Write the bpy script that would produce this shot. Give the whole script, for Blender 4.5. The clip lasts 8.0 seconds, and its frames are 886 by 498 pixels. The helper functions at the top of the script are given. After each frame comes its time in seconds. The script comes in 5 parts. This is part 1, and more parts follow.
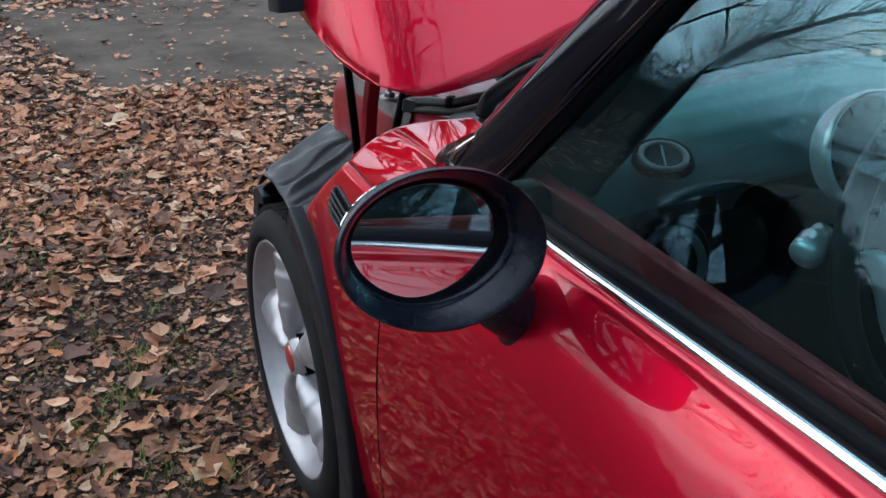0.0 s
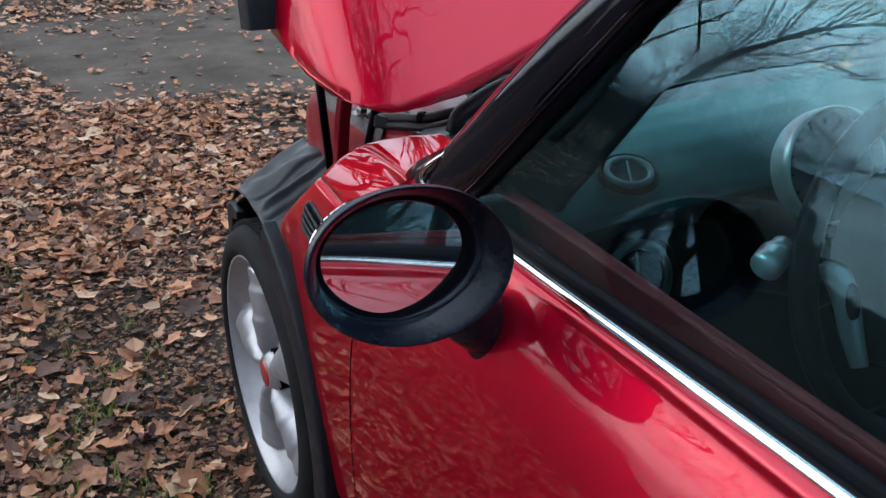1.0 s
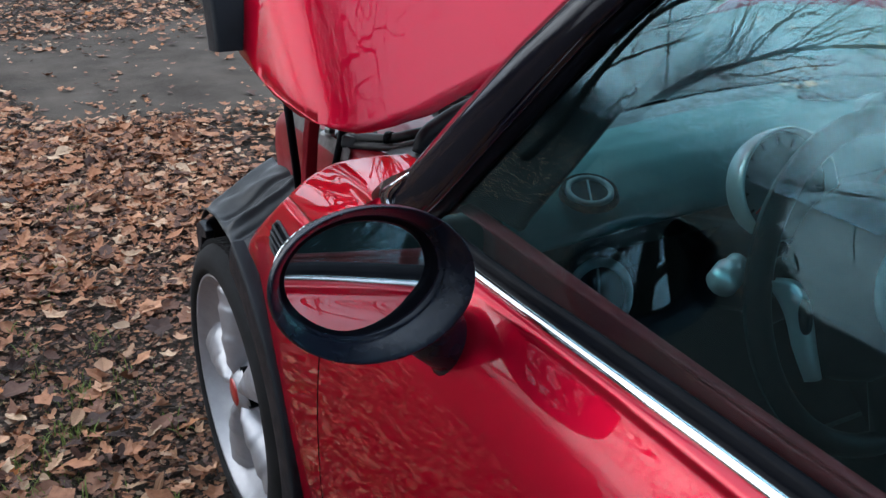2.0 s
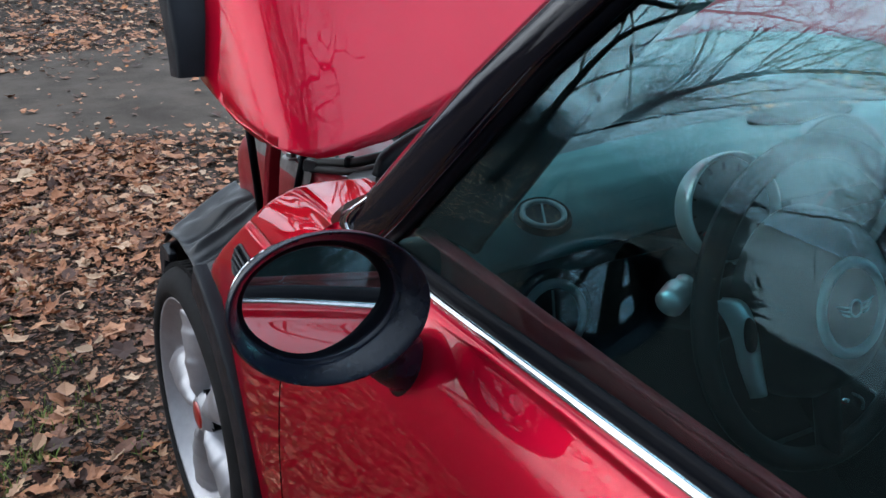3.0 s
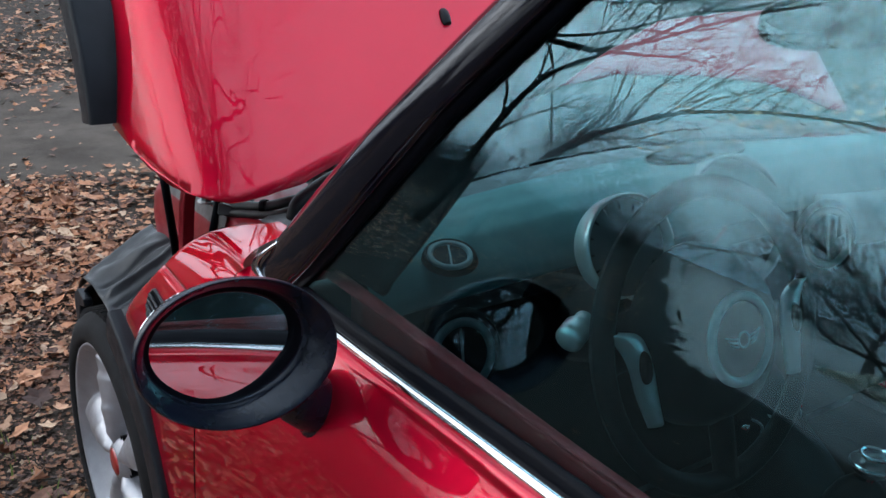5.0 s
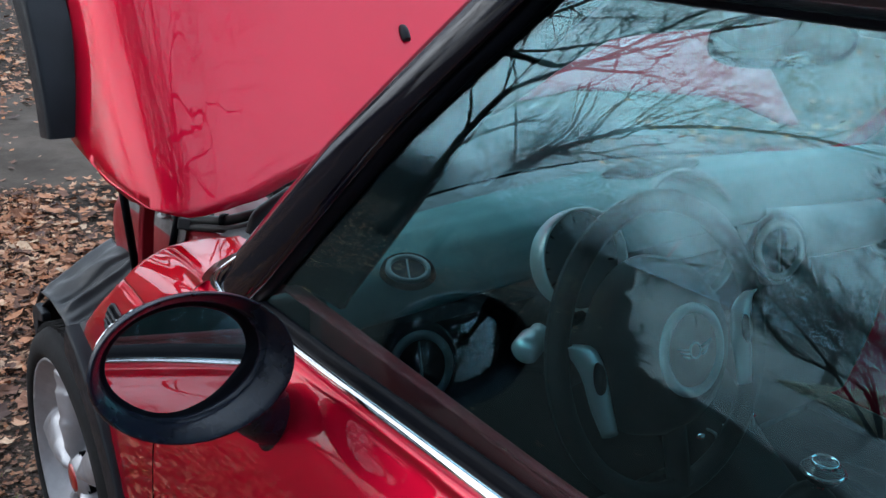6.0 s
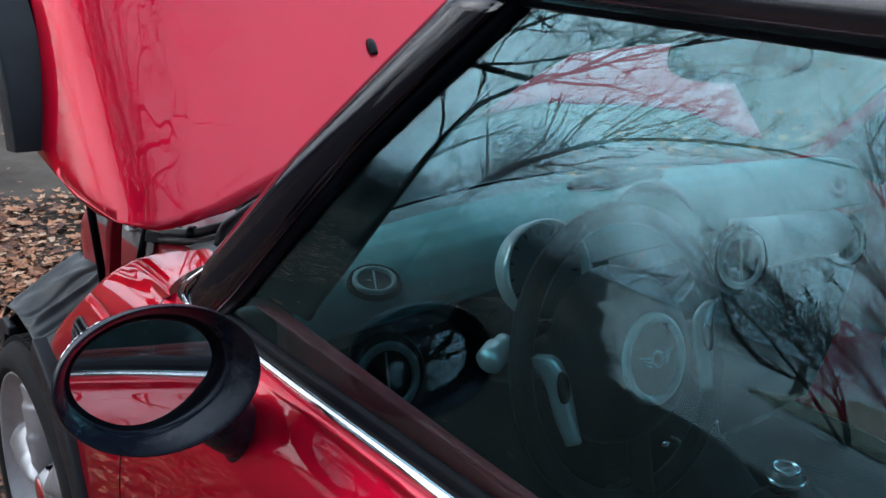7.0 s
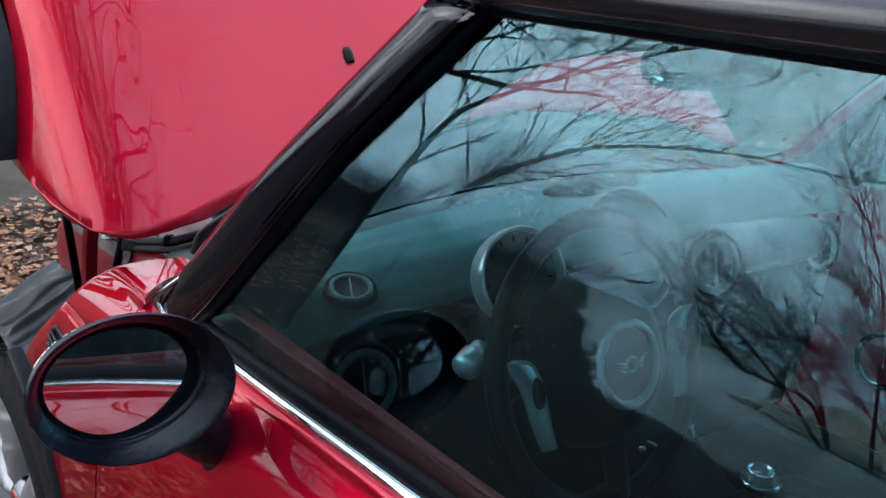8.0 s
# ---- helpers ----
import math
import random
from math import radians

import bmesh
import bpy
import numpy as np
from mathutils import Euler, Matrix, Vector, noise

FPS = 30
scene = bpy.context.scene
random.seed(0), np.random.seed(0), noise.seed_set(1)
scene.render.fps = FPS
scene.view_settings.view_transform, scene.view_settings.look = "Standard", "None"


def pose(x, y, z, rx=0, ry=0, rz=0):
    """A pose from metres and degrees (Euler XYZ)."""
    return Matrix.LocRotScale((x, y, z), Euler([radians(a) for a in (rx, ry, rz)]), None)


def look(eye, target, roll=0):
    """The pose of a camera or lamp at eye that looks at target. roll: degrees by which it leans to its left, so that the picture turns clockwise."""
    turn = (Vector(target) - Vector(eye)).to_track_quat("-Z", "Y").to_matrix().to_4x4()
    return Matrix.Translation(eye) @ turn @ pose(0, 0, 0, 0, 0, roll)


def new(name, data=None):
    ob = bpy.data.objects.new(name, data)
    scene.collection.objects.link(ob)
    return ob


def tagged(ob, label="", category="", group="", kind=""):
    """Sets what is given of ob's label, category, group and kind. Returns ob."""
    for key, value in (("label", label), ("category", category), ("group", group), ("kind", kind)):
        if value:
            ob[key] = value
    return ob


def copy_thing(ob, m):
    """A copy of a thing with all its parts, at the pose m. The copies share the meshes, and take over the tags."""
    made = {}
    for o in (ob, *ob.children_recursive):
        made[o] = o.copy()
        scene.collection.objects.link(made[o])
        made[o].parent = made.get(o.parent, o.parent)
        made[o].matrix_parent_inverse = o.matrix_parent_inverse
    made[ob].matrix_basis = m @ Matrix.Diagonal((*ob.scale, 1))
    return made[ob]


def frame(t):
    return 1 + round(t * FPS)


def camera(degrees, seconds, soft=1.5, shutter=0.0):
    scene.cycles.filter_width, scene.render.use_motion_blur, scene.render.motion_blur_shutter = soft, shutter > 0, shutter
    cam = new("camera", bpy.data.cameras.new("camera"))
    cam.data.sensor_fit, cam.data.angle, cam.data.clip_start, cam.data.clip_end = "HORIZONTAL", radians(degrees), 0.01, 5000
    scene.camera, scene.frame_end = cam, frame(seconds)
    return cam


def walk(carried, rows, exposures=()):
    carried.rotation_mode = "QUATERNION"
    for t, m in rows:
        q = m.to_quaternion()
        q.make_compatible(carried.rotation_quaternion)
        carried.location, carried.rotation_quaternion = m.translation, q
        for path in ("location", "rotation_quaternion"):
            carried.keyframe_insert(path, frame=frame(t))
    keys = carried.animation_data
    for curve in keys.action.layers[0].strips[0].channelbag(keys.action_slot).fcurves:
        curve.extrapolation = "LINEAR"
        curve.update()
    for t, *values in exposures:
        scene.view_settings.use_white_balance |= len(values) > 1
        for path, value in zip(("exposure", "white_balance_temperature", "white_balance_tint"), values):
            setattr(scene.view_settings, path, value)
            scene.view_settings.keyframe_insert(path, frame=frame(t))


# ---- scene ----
cam = camera(51.1, 8.0)
PATH = [
    (0, (-0.368, -1.519, 1.294), (0.403, 0.103, 0.414), 0.7),
    (0.5, (-0.367, -1.525, 1.298), (0.427, 0.092, 0.429), 0.8),
    (1, (-0.365, -1.533, 1.304), (0.453, 0.078, 0.447), 0.9),
    (1.5, (-0.363, -1.541, 1.308), (0.481, 0.065, 0.467), 1.1),
    (3, (-0.36, -1.575, 1.326), (0.58, 0.008, 0.544), 1.8),
    (3.5, (-0.358, -1.585, 1.333), (0.616, -0.014, 0.571), 1.9),
    (4, (-0.357, -1.597, 1.338), (0.655, -0.039, 0.598), 2.1),
    (4.5, (-0.354, -1.605, 1.343), (0.691, -0.061, 0.62), 2.2),
    (6, (-0.352, -1.629, 1.355), (0.791, -0.135, 0.675), 3.0),
    (6.5, (-0.351, -1.637, 1.358), (0.817, -0.157, 0.69), 3.2),
    (7, (-0.352, -1.645, 1.361), (0.84, -0.178, 0.706), 3.3),
    (7.5, (-0.35, -1.649, 1.363), (0.859, -0.193, 0.716), 3.3),
    (8, (-0.35, -1.654, 1.364), (0.875, -0.208, 0.725), 3.4),
]
walk(cam, [(t, look(eye, target, roll)) for t, eye, target, roll in PATH])

# ---- world, sun, exposure ----
world = bpy.data.worlds.new("sky")
scene.world = world
world.use_nodes = True
wn = world.node_tree
wn.nodes.clear()
w_out = wn.nodes.new("ShaderNodeOutputWorld")
w_bg = wn.nodes.new("ShaderNodeBackground")
w_hsv = wn.nodes.new("ShaderNodeHueSaturation")
w_sky = wn.nodes.new("ShaderNodeTexSky")
w_sky.sky_type = "NISHITA"
w_sky.sun_disc = False
w_sky.sun_elevation = radians(32)
w_sky.sun_rotation = radians(312)
w_sky.dust_density = 5.0
w_sky.ozone_density = 2.0
w_hsv.inputs["Saturation"].default_value = 0.12
w_hsv.inputs["Value"].default_value = 1.7
w_bg.inputs["Strength"].default_value = 0.176
w_mix = wn.nodes.new("ShaderNodeMix")
w_mix.data_type = "RGBA"
w_mix.inputs["Factor"].default_value = 0.8
# cloud cover, brighter overhead than near the horizon
w_tc = wn.nodes.new("ShaderNodeTexCoord")
w_sep = wn.nodes.new("ShaderNodeSeparateXYZ")
w_map = wn.nodes.new("ShaderNodeMapRange")
w_map.inputs["From Min"].default_value, w_map.inputs["From Max"].default_value = 0.0, 1.0
w_map.inputs["To Min"].default_value, w_map.inputs["To Max"].default_value = 0.78, 1.08
w_cloud = wn.nodes.new("ShaderNodeVectorMath")
w_cloud.operation = "SCALE"
w_cloud.inputs[0].default_value = (7.0, 8.9, 11.3)
wn.links.new(w_tc.outputs["Generated"], w_sep.inputs[0])
wn.links.new(w_sep.outputs["Z"], w_map.inputs["Value"])
wn.links.new(w_map.outputs[0], w_cloud.inputs["Scale"])
wn.links.new(w_cloud.outputs["Vector"], w_mix.inputs["B"])
wn.links.new(w_sky.outputs[0], w_hsv.inputs["Color"])
wn.links.new(w_hsv.outputs[0], w_mix.inputs["A"])
wn.links.new(w_mix.outputs["Result"], w_bg.inputs["Color"])
wn.links.new(w_bg.outputs[0], w_out.inputs["Surface"])
SUN_AZ, SUN_EL = 312, 32
sun = new("sun", bpy.data.lights.new("sun", "SUN"))
sun.data.energy = 0.5
sun.data.angle = radians(120)
sun.data.color = (1.0, 0.96, 0.9)
sun.matrix_world = look((0, 0, 0), (-math.sin(radians(SUN_AZ)) * math.cos(radians(SUN_EL)), -math.cos(radians(SUN_AZ)) * math.cos(radians(SUN_EL)), -math.sin(radians(SUN_EL))))
scene.view_settings.exposure = 0.68


# ---- materials ----
def material(name, color, rough=0.5, metal=0.0, coat=0.0, spec=0.5, vary=0.0, scale=8.0, bump=0.0, bscale=60.0, rvary=0.0, color2=None, coat_rough=0.03, coat_ior=1.5):
    m = bpy.data.materials.new(name)
    m.use_nodes = True
    nt = m.node_tree
    b = nt.nodes["Principled BSDF"]
    b.inputs["Base Color"].default_value = (*color, 1)
    b.inputs["Roughness"].default_value = rough
    b.inputs["Metallic"].default_value = metal
    b.inputs["Specular IOR Level"].default_value = spec
    b.inputs["Coat Weight"].default_value = coat
    b.inputs["Coat Roughness"].default_value = coat_rough
    b.inputs["Coat IOR"].default_value = coat_ior
    tc = nt.nodes.new("ShaderNodeTexCoord")
    if vary > 0 or color2:
        n = nt.nodes.new("ShaderNodeTexNoise")
        n.inputs["Scale"].default_value = scale
        n.inputs["Detail"].default_value = 8
        n.inputs["Roughness"].default_value = 0.65
        nt.links.new(tc.outputs["Object"], n.inputs["Vector"])
        r = nt.nodes.new("ShaderNodeValToRGB")
        c2 = color2 or tuple(min(1, c * (1 + vary)) for c in color)
        c1 = color if color2 else tuple(c * (1 - vary) for c in color)
        r.color_ramp.elements[0].position, r.color_ramp.elements[1].position = 0.35, 0.68
        r.color_ramp.elements[0].color = (*c1, 1)
        r.color_ramp.elements[1].color = (*c2, 1)
        nt.links.new(n.outputs["Fac"], r.inputs["Fac"])
        nt.links.new(r.outputs["Color"], b.inputs["Base Color"])
    if rvary > 0:
        n3 = nt.nodes.new("ShaderNodeTexNoise")
        n3.inputs["Scale"].default_value = scale * 2.3
        n3.inputs["Detail"].default_value = 6
        nt.links.new(tc.outputs["Object"], n3.inputs["Vector"])
        mr = nt.nodes.new("ShaderNodeMapRange")
        mr.inputs["From Min"].default_value, mr.inputs["From Max"].default_value = 0.3, 0.7
        mr.inputs["To Min"].default_value, mr.inputs["To Max"].default_value = max(0.0, rough - rvary), rough + rvary
        nt.links.new(n3.outputs["Fac"], mr.inputs["Value"])
        nt.links.new(mr.outputs[0], b.inputs["Roughness"])
    if bump > 0:
        n2 = nt.nodes.new("ShaderNodeTexNoise")
        n2.inputs["Scale"].default_value = bscale
        n2.inputs["Detail"].default_value = 6
        nt.links.new(tc.outputs["Object"], n2.inputs["Vector"])
        bp = nt.nodes.new("ShaderNodeBump")
        bp.inputs["Strength"].default_value = 0.6
        bp.inputs["Distance"].default_value = bump
        nt.links.new(n2.outputs["Fac"], bp.inputs["Height"])
        nt.links.new(bp.outputs[0], b.inputs["Normal"])
    return m


def glass_material(name, tint, ior=1.5, gloss=(1, 1, 1)):
    """Clear refracting sheet; the gloss colour is painted onto its reflections."""
    m = bpy.data.materials.new(name)
    m.use_nodes = True
    nt = m.node_tree
    nt.nodes.clear()
    o = nt.nodes.new("ShaderNodeOutputMaterial")
    g = nt.nodes.new("ShaderNodeBsdfRefraction")
    g.inputs["Color"].default_value = (*tint, 1)
    g.inputs["IOR"].default_value = ior
    g.inputs["Roughness"].default_value = 0.0
    s = nt.nodes.new("ShaderNodeBsdfGlossy")
    s.inputs["Color"].default_value = (*gloss, 1)
    s.inputs["Roughness"].default_value = 0.0
    f = nt.nodes.new("ShaderNodeFresnel")
    f.inputs["IOR"].default_value = ior
    mx = nt.nodes.new("ShaderNodeMixShader")
    nt.links.new(f.outputs[0], mx.inputs[0])
    nt.links.new(g.outputs[0], mx.inputs[1])
    nt.links.new(s.outputs[0], mx.inputs[2])
    nt.links.new(mx.outputs[0], o.inputs["Surface"])
    return m


M_RED = material("red_car_paint", (0.44, 0.003, 0.023), 0.44, 0.75, 1.0, 0.0, 0.06, 3.0, coat_rough=0.015, coat_ior=1.43)
M_RED.node_tree.nodes["Principled BSDF"].inputs["Specular Tint"].default_value = (0.9, 0.08, 0.12, 1)
M_REDIN = material("red_primer_paint", (0.24, 0.010, 0.020), 0.40, 0, 0.25, 0.3, 0.25, 9.0, 0.0006, 90, 0.12)
M_GLOSSBLACK = material("gloss_black_paint", (0.004, 0.004, 0.008), 0.05, 0, 0, 0.5, 0.2, 4.0)
M_ROOF = material("satin_black_roof_paint", (0.010, 0.010, 0.014), 0.20, 0, 0.3, 0.4, 0.2, 4.0, coat_rough=0.10)
M_TRIM = material("black_grained_plastic", (0.008, 0.010, 0.014), 0.5, 0, 0, 0.25, 0.25, 14.0, 0.0004, 700, 0.08)
M_MIRRORCAP = material("satin_black_plastic", (0.006, 0.009, 0.018), 0.27, 0, 0.0, 0.38, 0.15, 10.0, 0.0002, 900, 0.05)
M_LINER = material("grey_black_moulded_liner", (0.008, 0.010, 0.013), 0.46, 0, 0, 0.35, 0.5, 7.0, 0.0012, 45, 0.15)
M_RUBBER = material("tyre_rubber", (0.009, 0.009, 0.010), 0.8, 0, 0, 0.2, 0.35, 18.0, 0.0008, 120)
M_SEAL = material("black_rubber_seal", (0.0025, 0.0032, 0.0055), 0.45, 0, 0, 0.06, 0.2, 20.0)
M_CHROME = material("polished_chrome", (0.64, 0.65, 0.67), 0.08, 1.0, 0, 0.5, 0.06, 30.0)
M_ALLOY = material("silver_painted_alloy", (0.31, 0.31, 0.33), 0.40, 0.45, 0.25, 0.5, 0.10, 25.0, 0.0002, 300, 0.06)
M_ALLOYDARK = material("alloy_with_painted_shade", (0.20, 0.20, 0.22), 0.4, 0.55, 0.2, 0.5, 0.15, 25.0)
M_BADGERED = material("red_enamel", (0.36, 0.012, 0.012), 0.3, 0, 0.8)
M_MIRROR = material("mirror_silver", (0.86, 0.88, 0.88), 0.0, 1.0)
M_STEEL = material("zinc_plated_steel", (0.24, 0.24, 0.24), 0.45, 1.0, 0, 0.5, 0.2, 60.0)
M_FLANGE = material("grey_seam_sealer", (0.13, 0.12, 0.118), 0.6, 0, 0, 0.3, 0.35, 30.0, 0.0008, 120, 0.1)
M_ENGINE = material("engine_black_plastic", (0.02, 0.021, 0.023), 0.45, 0, 0, 0.5, 0.4, 12.0, 0.0006, 200, 0.12)
M_HOSE = material("ribbed_black_hose", (0.014, 0.014, 0.015), 0.5, 0, 0, 0.5, 0.3, 30.0)
# teal light through the glass is put into this grey vinyl's colour
M_DASH = material("teal_lit_dash_vinyl", (0.082, 0.150, 0.157), 0.65, 0, 0, 0.15, 0.2, 12.0, 0.0005, 600)
# black deepened to stand in for shade low in the cabin
M_DASHDARK = material("shade_black_cabin_vinyl", (0.008, 0.008, 0.009), 0.65, 0, 0, 0.12, 0.2, 12.0, 0.0005, 600)
M_SILVERIN = material("satin_silver_trim", (0.55, 0.57, 0.58), 0.30, 0.7, 0, 0.5, 0.08, 20.0)
M_RINGIN = material("dull_silver_ring", (0.13, 0.15, 0.16), 0.5, 0.2, 0, 0.3, 0.1, 30.0)
M_HUBRING = material("satin_silver_ring", (0.34, 0.38, 0.39), 0.42, 0.3, 0, 0.4, 0.1, 30.0)
M_DIAL = material("pale_dial_face", (0.09, 0.10, 0.105), 0.6, 0, 0, 0.3, 0.1, 30.0)
M_DOORCARD = material("oxblood_door_vinyl", (0.26, 0.030, 0.032), 0.55, 0, 0, 0.2, 0.2, 14.0, 0.0006, 350)
M_SEAT = material("dark_seat_cloth", (0.014, 0.015, 0.017), 0.85, 0, 0, 0.3, 0.3, 40.0, 0.001, 300)
M_LEATHER = material("black_leather", (0.008, 0.009, 0.010), 0.5, 0, 0, 0.10, 0.2, 25.0, 0.0005, 250)
M_HEAD = material("pale_headliner", (0.35, 0.35, 0.34), 0.9, 0, 0, 0.2, 0.1, 20.0, 0.0005, 400)
# teal gloss paints the cast of the reflected sky; plain glass reflects neutrally
M_GLASS = glass_material("green_tinted_side_glass", (0.70, 0.94, 0.96), 1.57, (0.625, 0.87, 0.96))
M_SCREEN = glass_material("clear_windscreen_glass", (0.93, 0.98, 0.975))
M_BARK = material("grey_brown_bark", (0.05, 0.042, 0.035), 0.9, 0, 0, 0.2, 0.45, 6.0, 0.01, 25)
M_TWIG = material("dark_bare_twigs", (0.035, 0.028, 0.024), 0.9, 0, 0, 0.2, 0.3, 4.0)


# ---- mesh helpers ----
def part(name, bm, mat, parent=None, label="", smooth=True, bevel=0.0, kind=""):
    me = bpy.data.meshes.new(name)
    bmesh.ops.recalc_face_normals(bm, faces=bm.faces)
    bm.to_mesh(me)
    bm.free()
    if smooth:
        for p in me.polygons:
            p.use_smooth = True
    for m in (mat if isinstance(mat, (list, tuple)) else [mat]):
        me.materials.append(m)
    ob = new(name, me)
    if parent:
        ob.parent = parent
    if bevel:
        mod = ob.modifiers.new("bevel", "BEVEL")
        mod.width, mod.segments, mod.limit_method = bevel, 2, "ANGLE"
        mod.angle_limit = radians(40)
    if label or kind:
        tagged(ob, label, kind=kind)
    return ob


def solid(ob, thick, offset=-1.0):
    mod = ob.modifiers.new("solid", "SOLIDIFY")
    mod.thickness, mod.offset = thick, offset
    return ob


def empty(name, label="", category="", group="", kind=""):
    return tagged(new(name), label, category, group, kind)


def grid(fn, nu, nv, bm=None, close_u=False):
    """A sheet: fn(u, v) with u, v in 0..1 gives a point."""
    bm = bm or bmesh.new()
    vs = [[bm.verts.new(fn(i / (nu if close_u else nu - 1), j / (nv - 1))) for j in range(nv)] for i in range(nu)]
    for i in range(nu if close_u else nu - 1):
        for j in range(nv - 1):
            a, b, c, d = vs[i][j], vs[(i + 1) % nu][j], vs[(i + 1) % nu][j + 1], vs[i][j + 1]
            try:
                bm.faces.new((a, b, c, d))
            except ValueError:
                pass
    return bm


def tube(points, radii, n=10, bm=None, caps=True):
    bm = bm or bmesh.new()
    pts = [Vector(p) for p in points]
    if not isinstance(radii, (list, tuple)):
        radii = [radii] * len(pts)
    rings, up = [], None
    for i, p in enumerate(pts):
        d = (pts[min(i + 1, len(pts) - 1)] - pts[max(i - 1, 0)]).normalized()
        if up is None:
            up = d.orthogonal().normalized()
        up = (up - d * up.dot(d))
        up = up.normalized() if up.length > 1e-6 else d.orthogonal().normalized()
        s = d.cross(up)
        rings.append([bm.verts.new(p + radii[i] * (math.cos(6.2832 * k / n) * up + math.sin(6.2832 * k / n) * s)) for k in range(n)])
    for a, b in zip(rings, rings[1:]):
        for k in range(n):
            bm.faces.new((a[k], a[(k + 1) % n], b[(k + 1) % n], b[k]))
    if caps:
        bm.faces.new(rings[0][::-1])
        bm.faces.new(rings[-1])
    return bm


def spline(pts, n=8):
    """Catmull-Rom through the points."""
    P = [Vector(p) for p in pts]
    P = [2 * P[0] - P[1]] + P + [2 * P[-1] - P[-2]]
    out = []
    for i in range(1, len(P) - 2):
        for k in range(n):
            t = k / n
            a, b, c, d = P[i - 1], P[i], P[i + 1], P[i + 2]
            out.append(0.5 * (2 * b + (c - a) * t + (2 * a - 5 * b + 4 * c - d) * t * t + (3 * b - a - 3 * c + d) * t ** 3))
    out.append(P[-2])
    return out


def lathe(profile, m, n=32, bm=None):
    """profile: (r, h) pairs turned about the local z of the pose m."""
    bm = bm or bmesh.new()
    rings = []
    for r, h in profile:
        rings.append([bm.verts.new(m @ Vector((r * math.cos(6.28318 * k / n), r * math.sin(6.28318 * k / n), h))) for k in range(n)])
    for a, b in zip(rings, rings[1:]):
        for k in range(n):
            bm.faces.new((a[k], a[(k + 1) % n], b[(k + 1) % n], b[k]))
    return bm


def box(x0, y0, z0, x1, y1, z1, bm=None, m=None):
    bm = bm or bmesh.new()
    r = bmesh.ops.create_cube(bm, size=1)
    t = Matrix.Translation(((x0 + x1) / 2, (y0 + y1) / 2, (z0 + z1) / 2)) @ Matrix.Diagonal((x1 - x0, y1 - y0, z1 - z0, 1))
    bmesh.ops.transform(bm, matrix=(m @ t if m else t), verts=r["verts"])
    return bm


def extrude_poly(pts, d, bm=None):
    """A flat outline pts (3D) pushed by the vector d into a slab."""
    bm = bm or bmesh.new()
    a = [bm.verts.new(p) for p in pts]
    b = [bm.verts.new(Vector(p) + Vector(d)) for p in pts]
    bm.faces.new(a[::-1])
    bm.faces.new(b)
    for i in range(len(a)):
        bm.faces.new((a[i], a[(i + 1) % len(a)], b[(i + 1) % len(a)], b[i]))
    return bm


def lerp(a, b, t):
    return a + (b - a) * t


def smooth01(t):
    t = max(0.0, min(1.0, t))
    return t * t * (3 - 2 * t)


def interp(x, xs, ys):
    return float(np.interp(x, xs, ys))


# ---- the car's outer shape: one section of (x, z) for each y ----
MID = 0.84
SEC_DOOR = [(0.075, 0.17), (0.022, 0.28), (0.004, 0.42), (0.0, 0.56), (0.007, 0.68), (0.024, 0.77), (0.047, 0.835), (0.0735, 0.877), (0.0905, 0.8965), (0.20, 0.915), (0.40, 0.935), (0.84, 0.955)]
SEC_COWL = [(0.075, 0.17), (0.028, 0.28), (0.014, 0.42), (0.012, 0.56), (0.024, 0.68), (0.048, 0.765), (0.075, 0.815), (0.105, 0.845), (0.145, 0.863), (0.22, 0.880), (0.42, 0.905), (0.84, 0.93)]
SEC_NOSE = [(0.12, 0.17), (0.08, 0.28), (0.07, 0.42), (0.07, 0.52), (0.085, 0.60), (0.11, 0.655), (0.15, 0.69), (0.20, 0.71), (0.27, 0.73), (0.36, 0.74), (0.52, 0.755), (0.84, 0.77)]


def sec_point(sec, s):
    s = max(0.0, min(10.9999, s))
    i = int(s)
    t = s - i
    P = [Vector(sec[max(0, min(11, k))]) for k in (i - 1, i, i + 1, i + 2)]
    a, b, c, d = P
    return 0.5 * (2 * b + (c - a) * t + (2 * a - 5 * b + 4 * c - d) * t * t + (3 * b - a - 3 * c + d) * t ** 3)


def skin(s, y):
    """The left outer skin: s runs from sill (0) over the shoulder (7) to the middle (11)."""
    yy = max(-0.55, min(0.62, y))
    y0, y1, y2 = -0.55, -0.25, 0.62
    l0 = (yy - y1) * (yy - y2) / ((y0 - y1) * (y0 - y2))
    l1 = (yy - y0) * (yy - y2) / ((y1 - y0) * (y1 - y2))
    l2 = (yy - y0) * (yy - y1) / ((y2 - y0) * (y2 - y1))
    p = l0 * sec_point(SEC_DOOR, s) + l1 * sec_point(SEC_COWL, s) + l2 * sec_point(SEC_NOSE, s)
    x, z = p
    if y < -1.9:
        k = (-1.9 - y) / 1.15
        x += 0.16 * k * k
    return Vector((x, y, z))


SHUT_S = [0, 3, 4, 4.5, 5, 5.5, 6, 6.5, 7, 7.5, 8, 8.5, 9, 9.5, 10, 10.5, 11]
SHUT_Y = [-0.10, -0.14, -0.157, -0.213, -0.253, -0.281, -0.305, -0.322, -0.333, -0.340, -0.342, -0.340, -0.333, -0.305, -0.265, -0.235, -0.222]


def shut(s):
    return interp(s, SHUT_S, SHUT_Y)


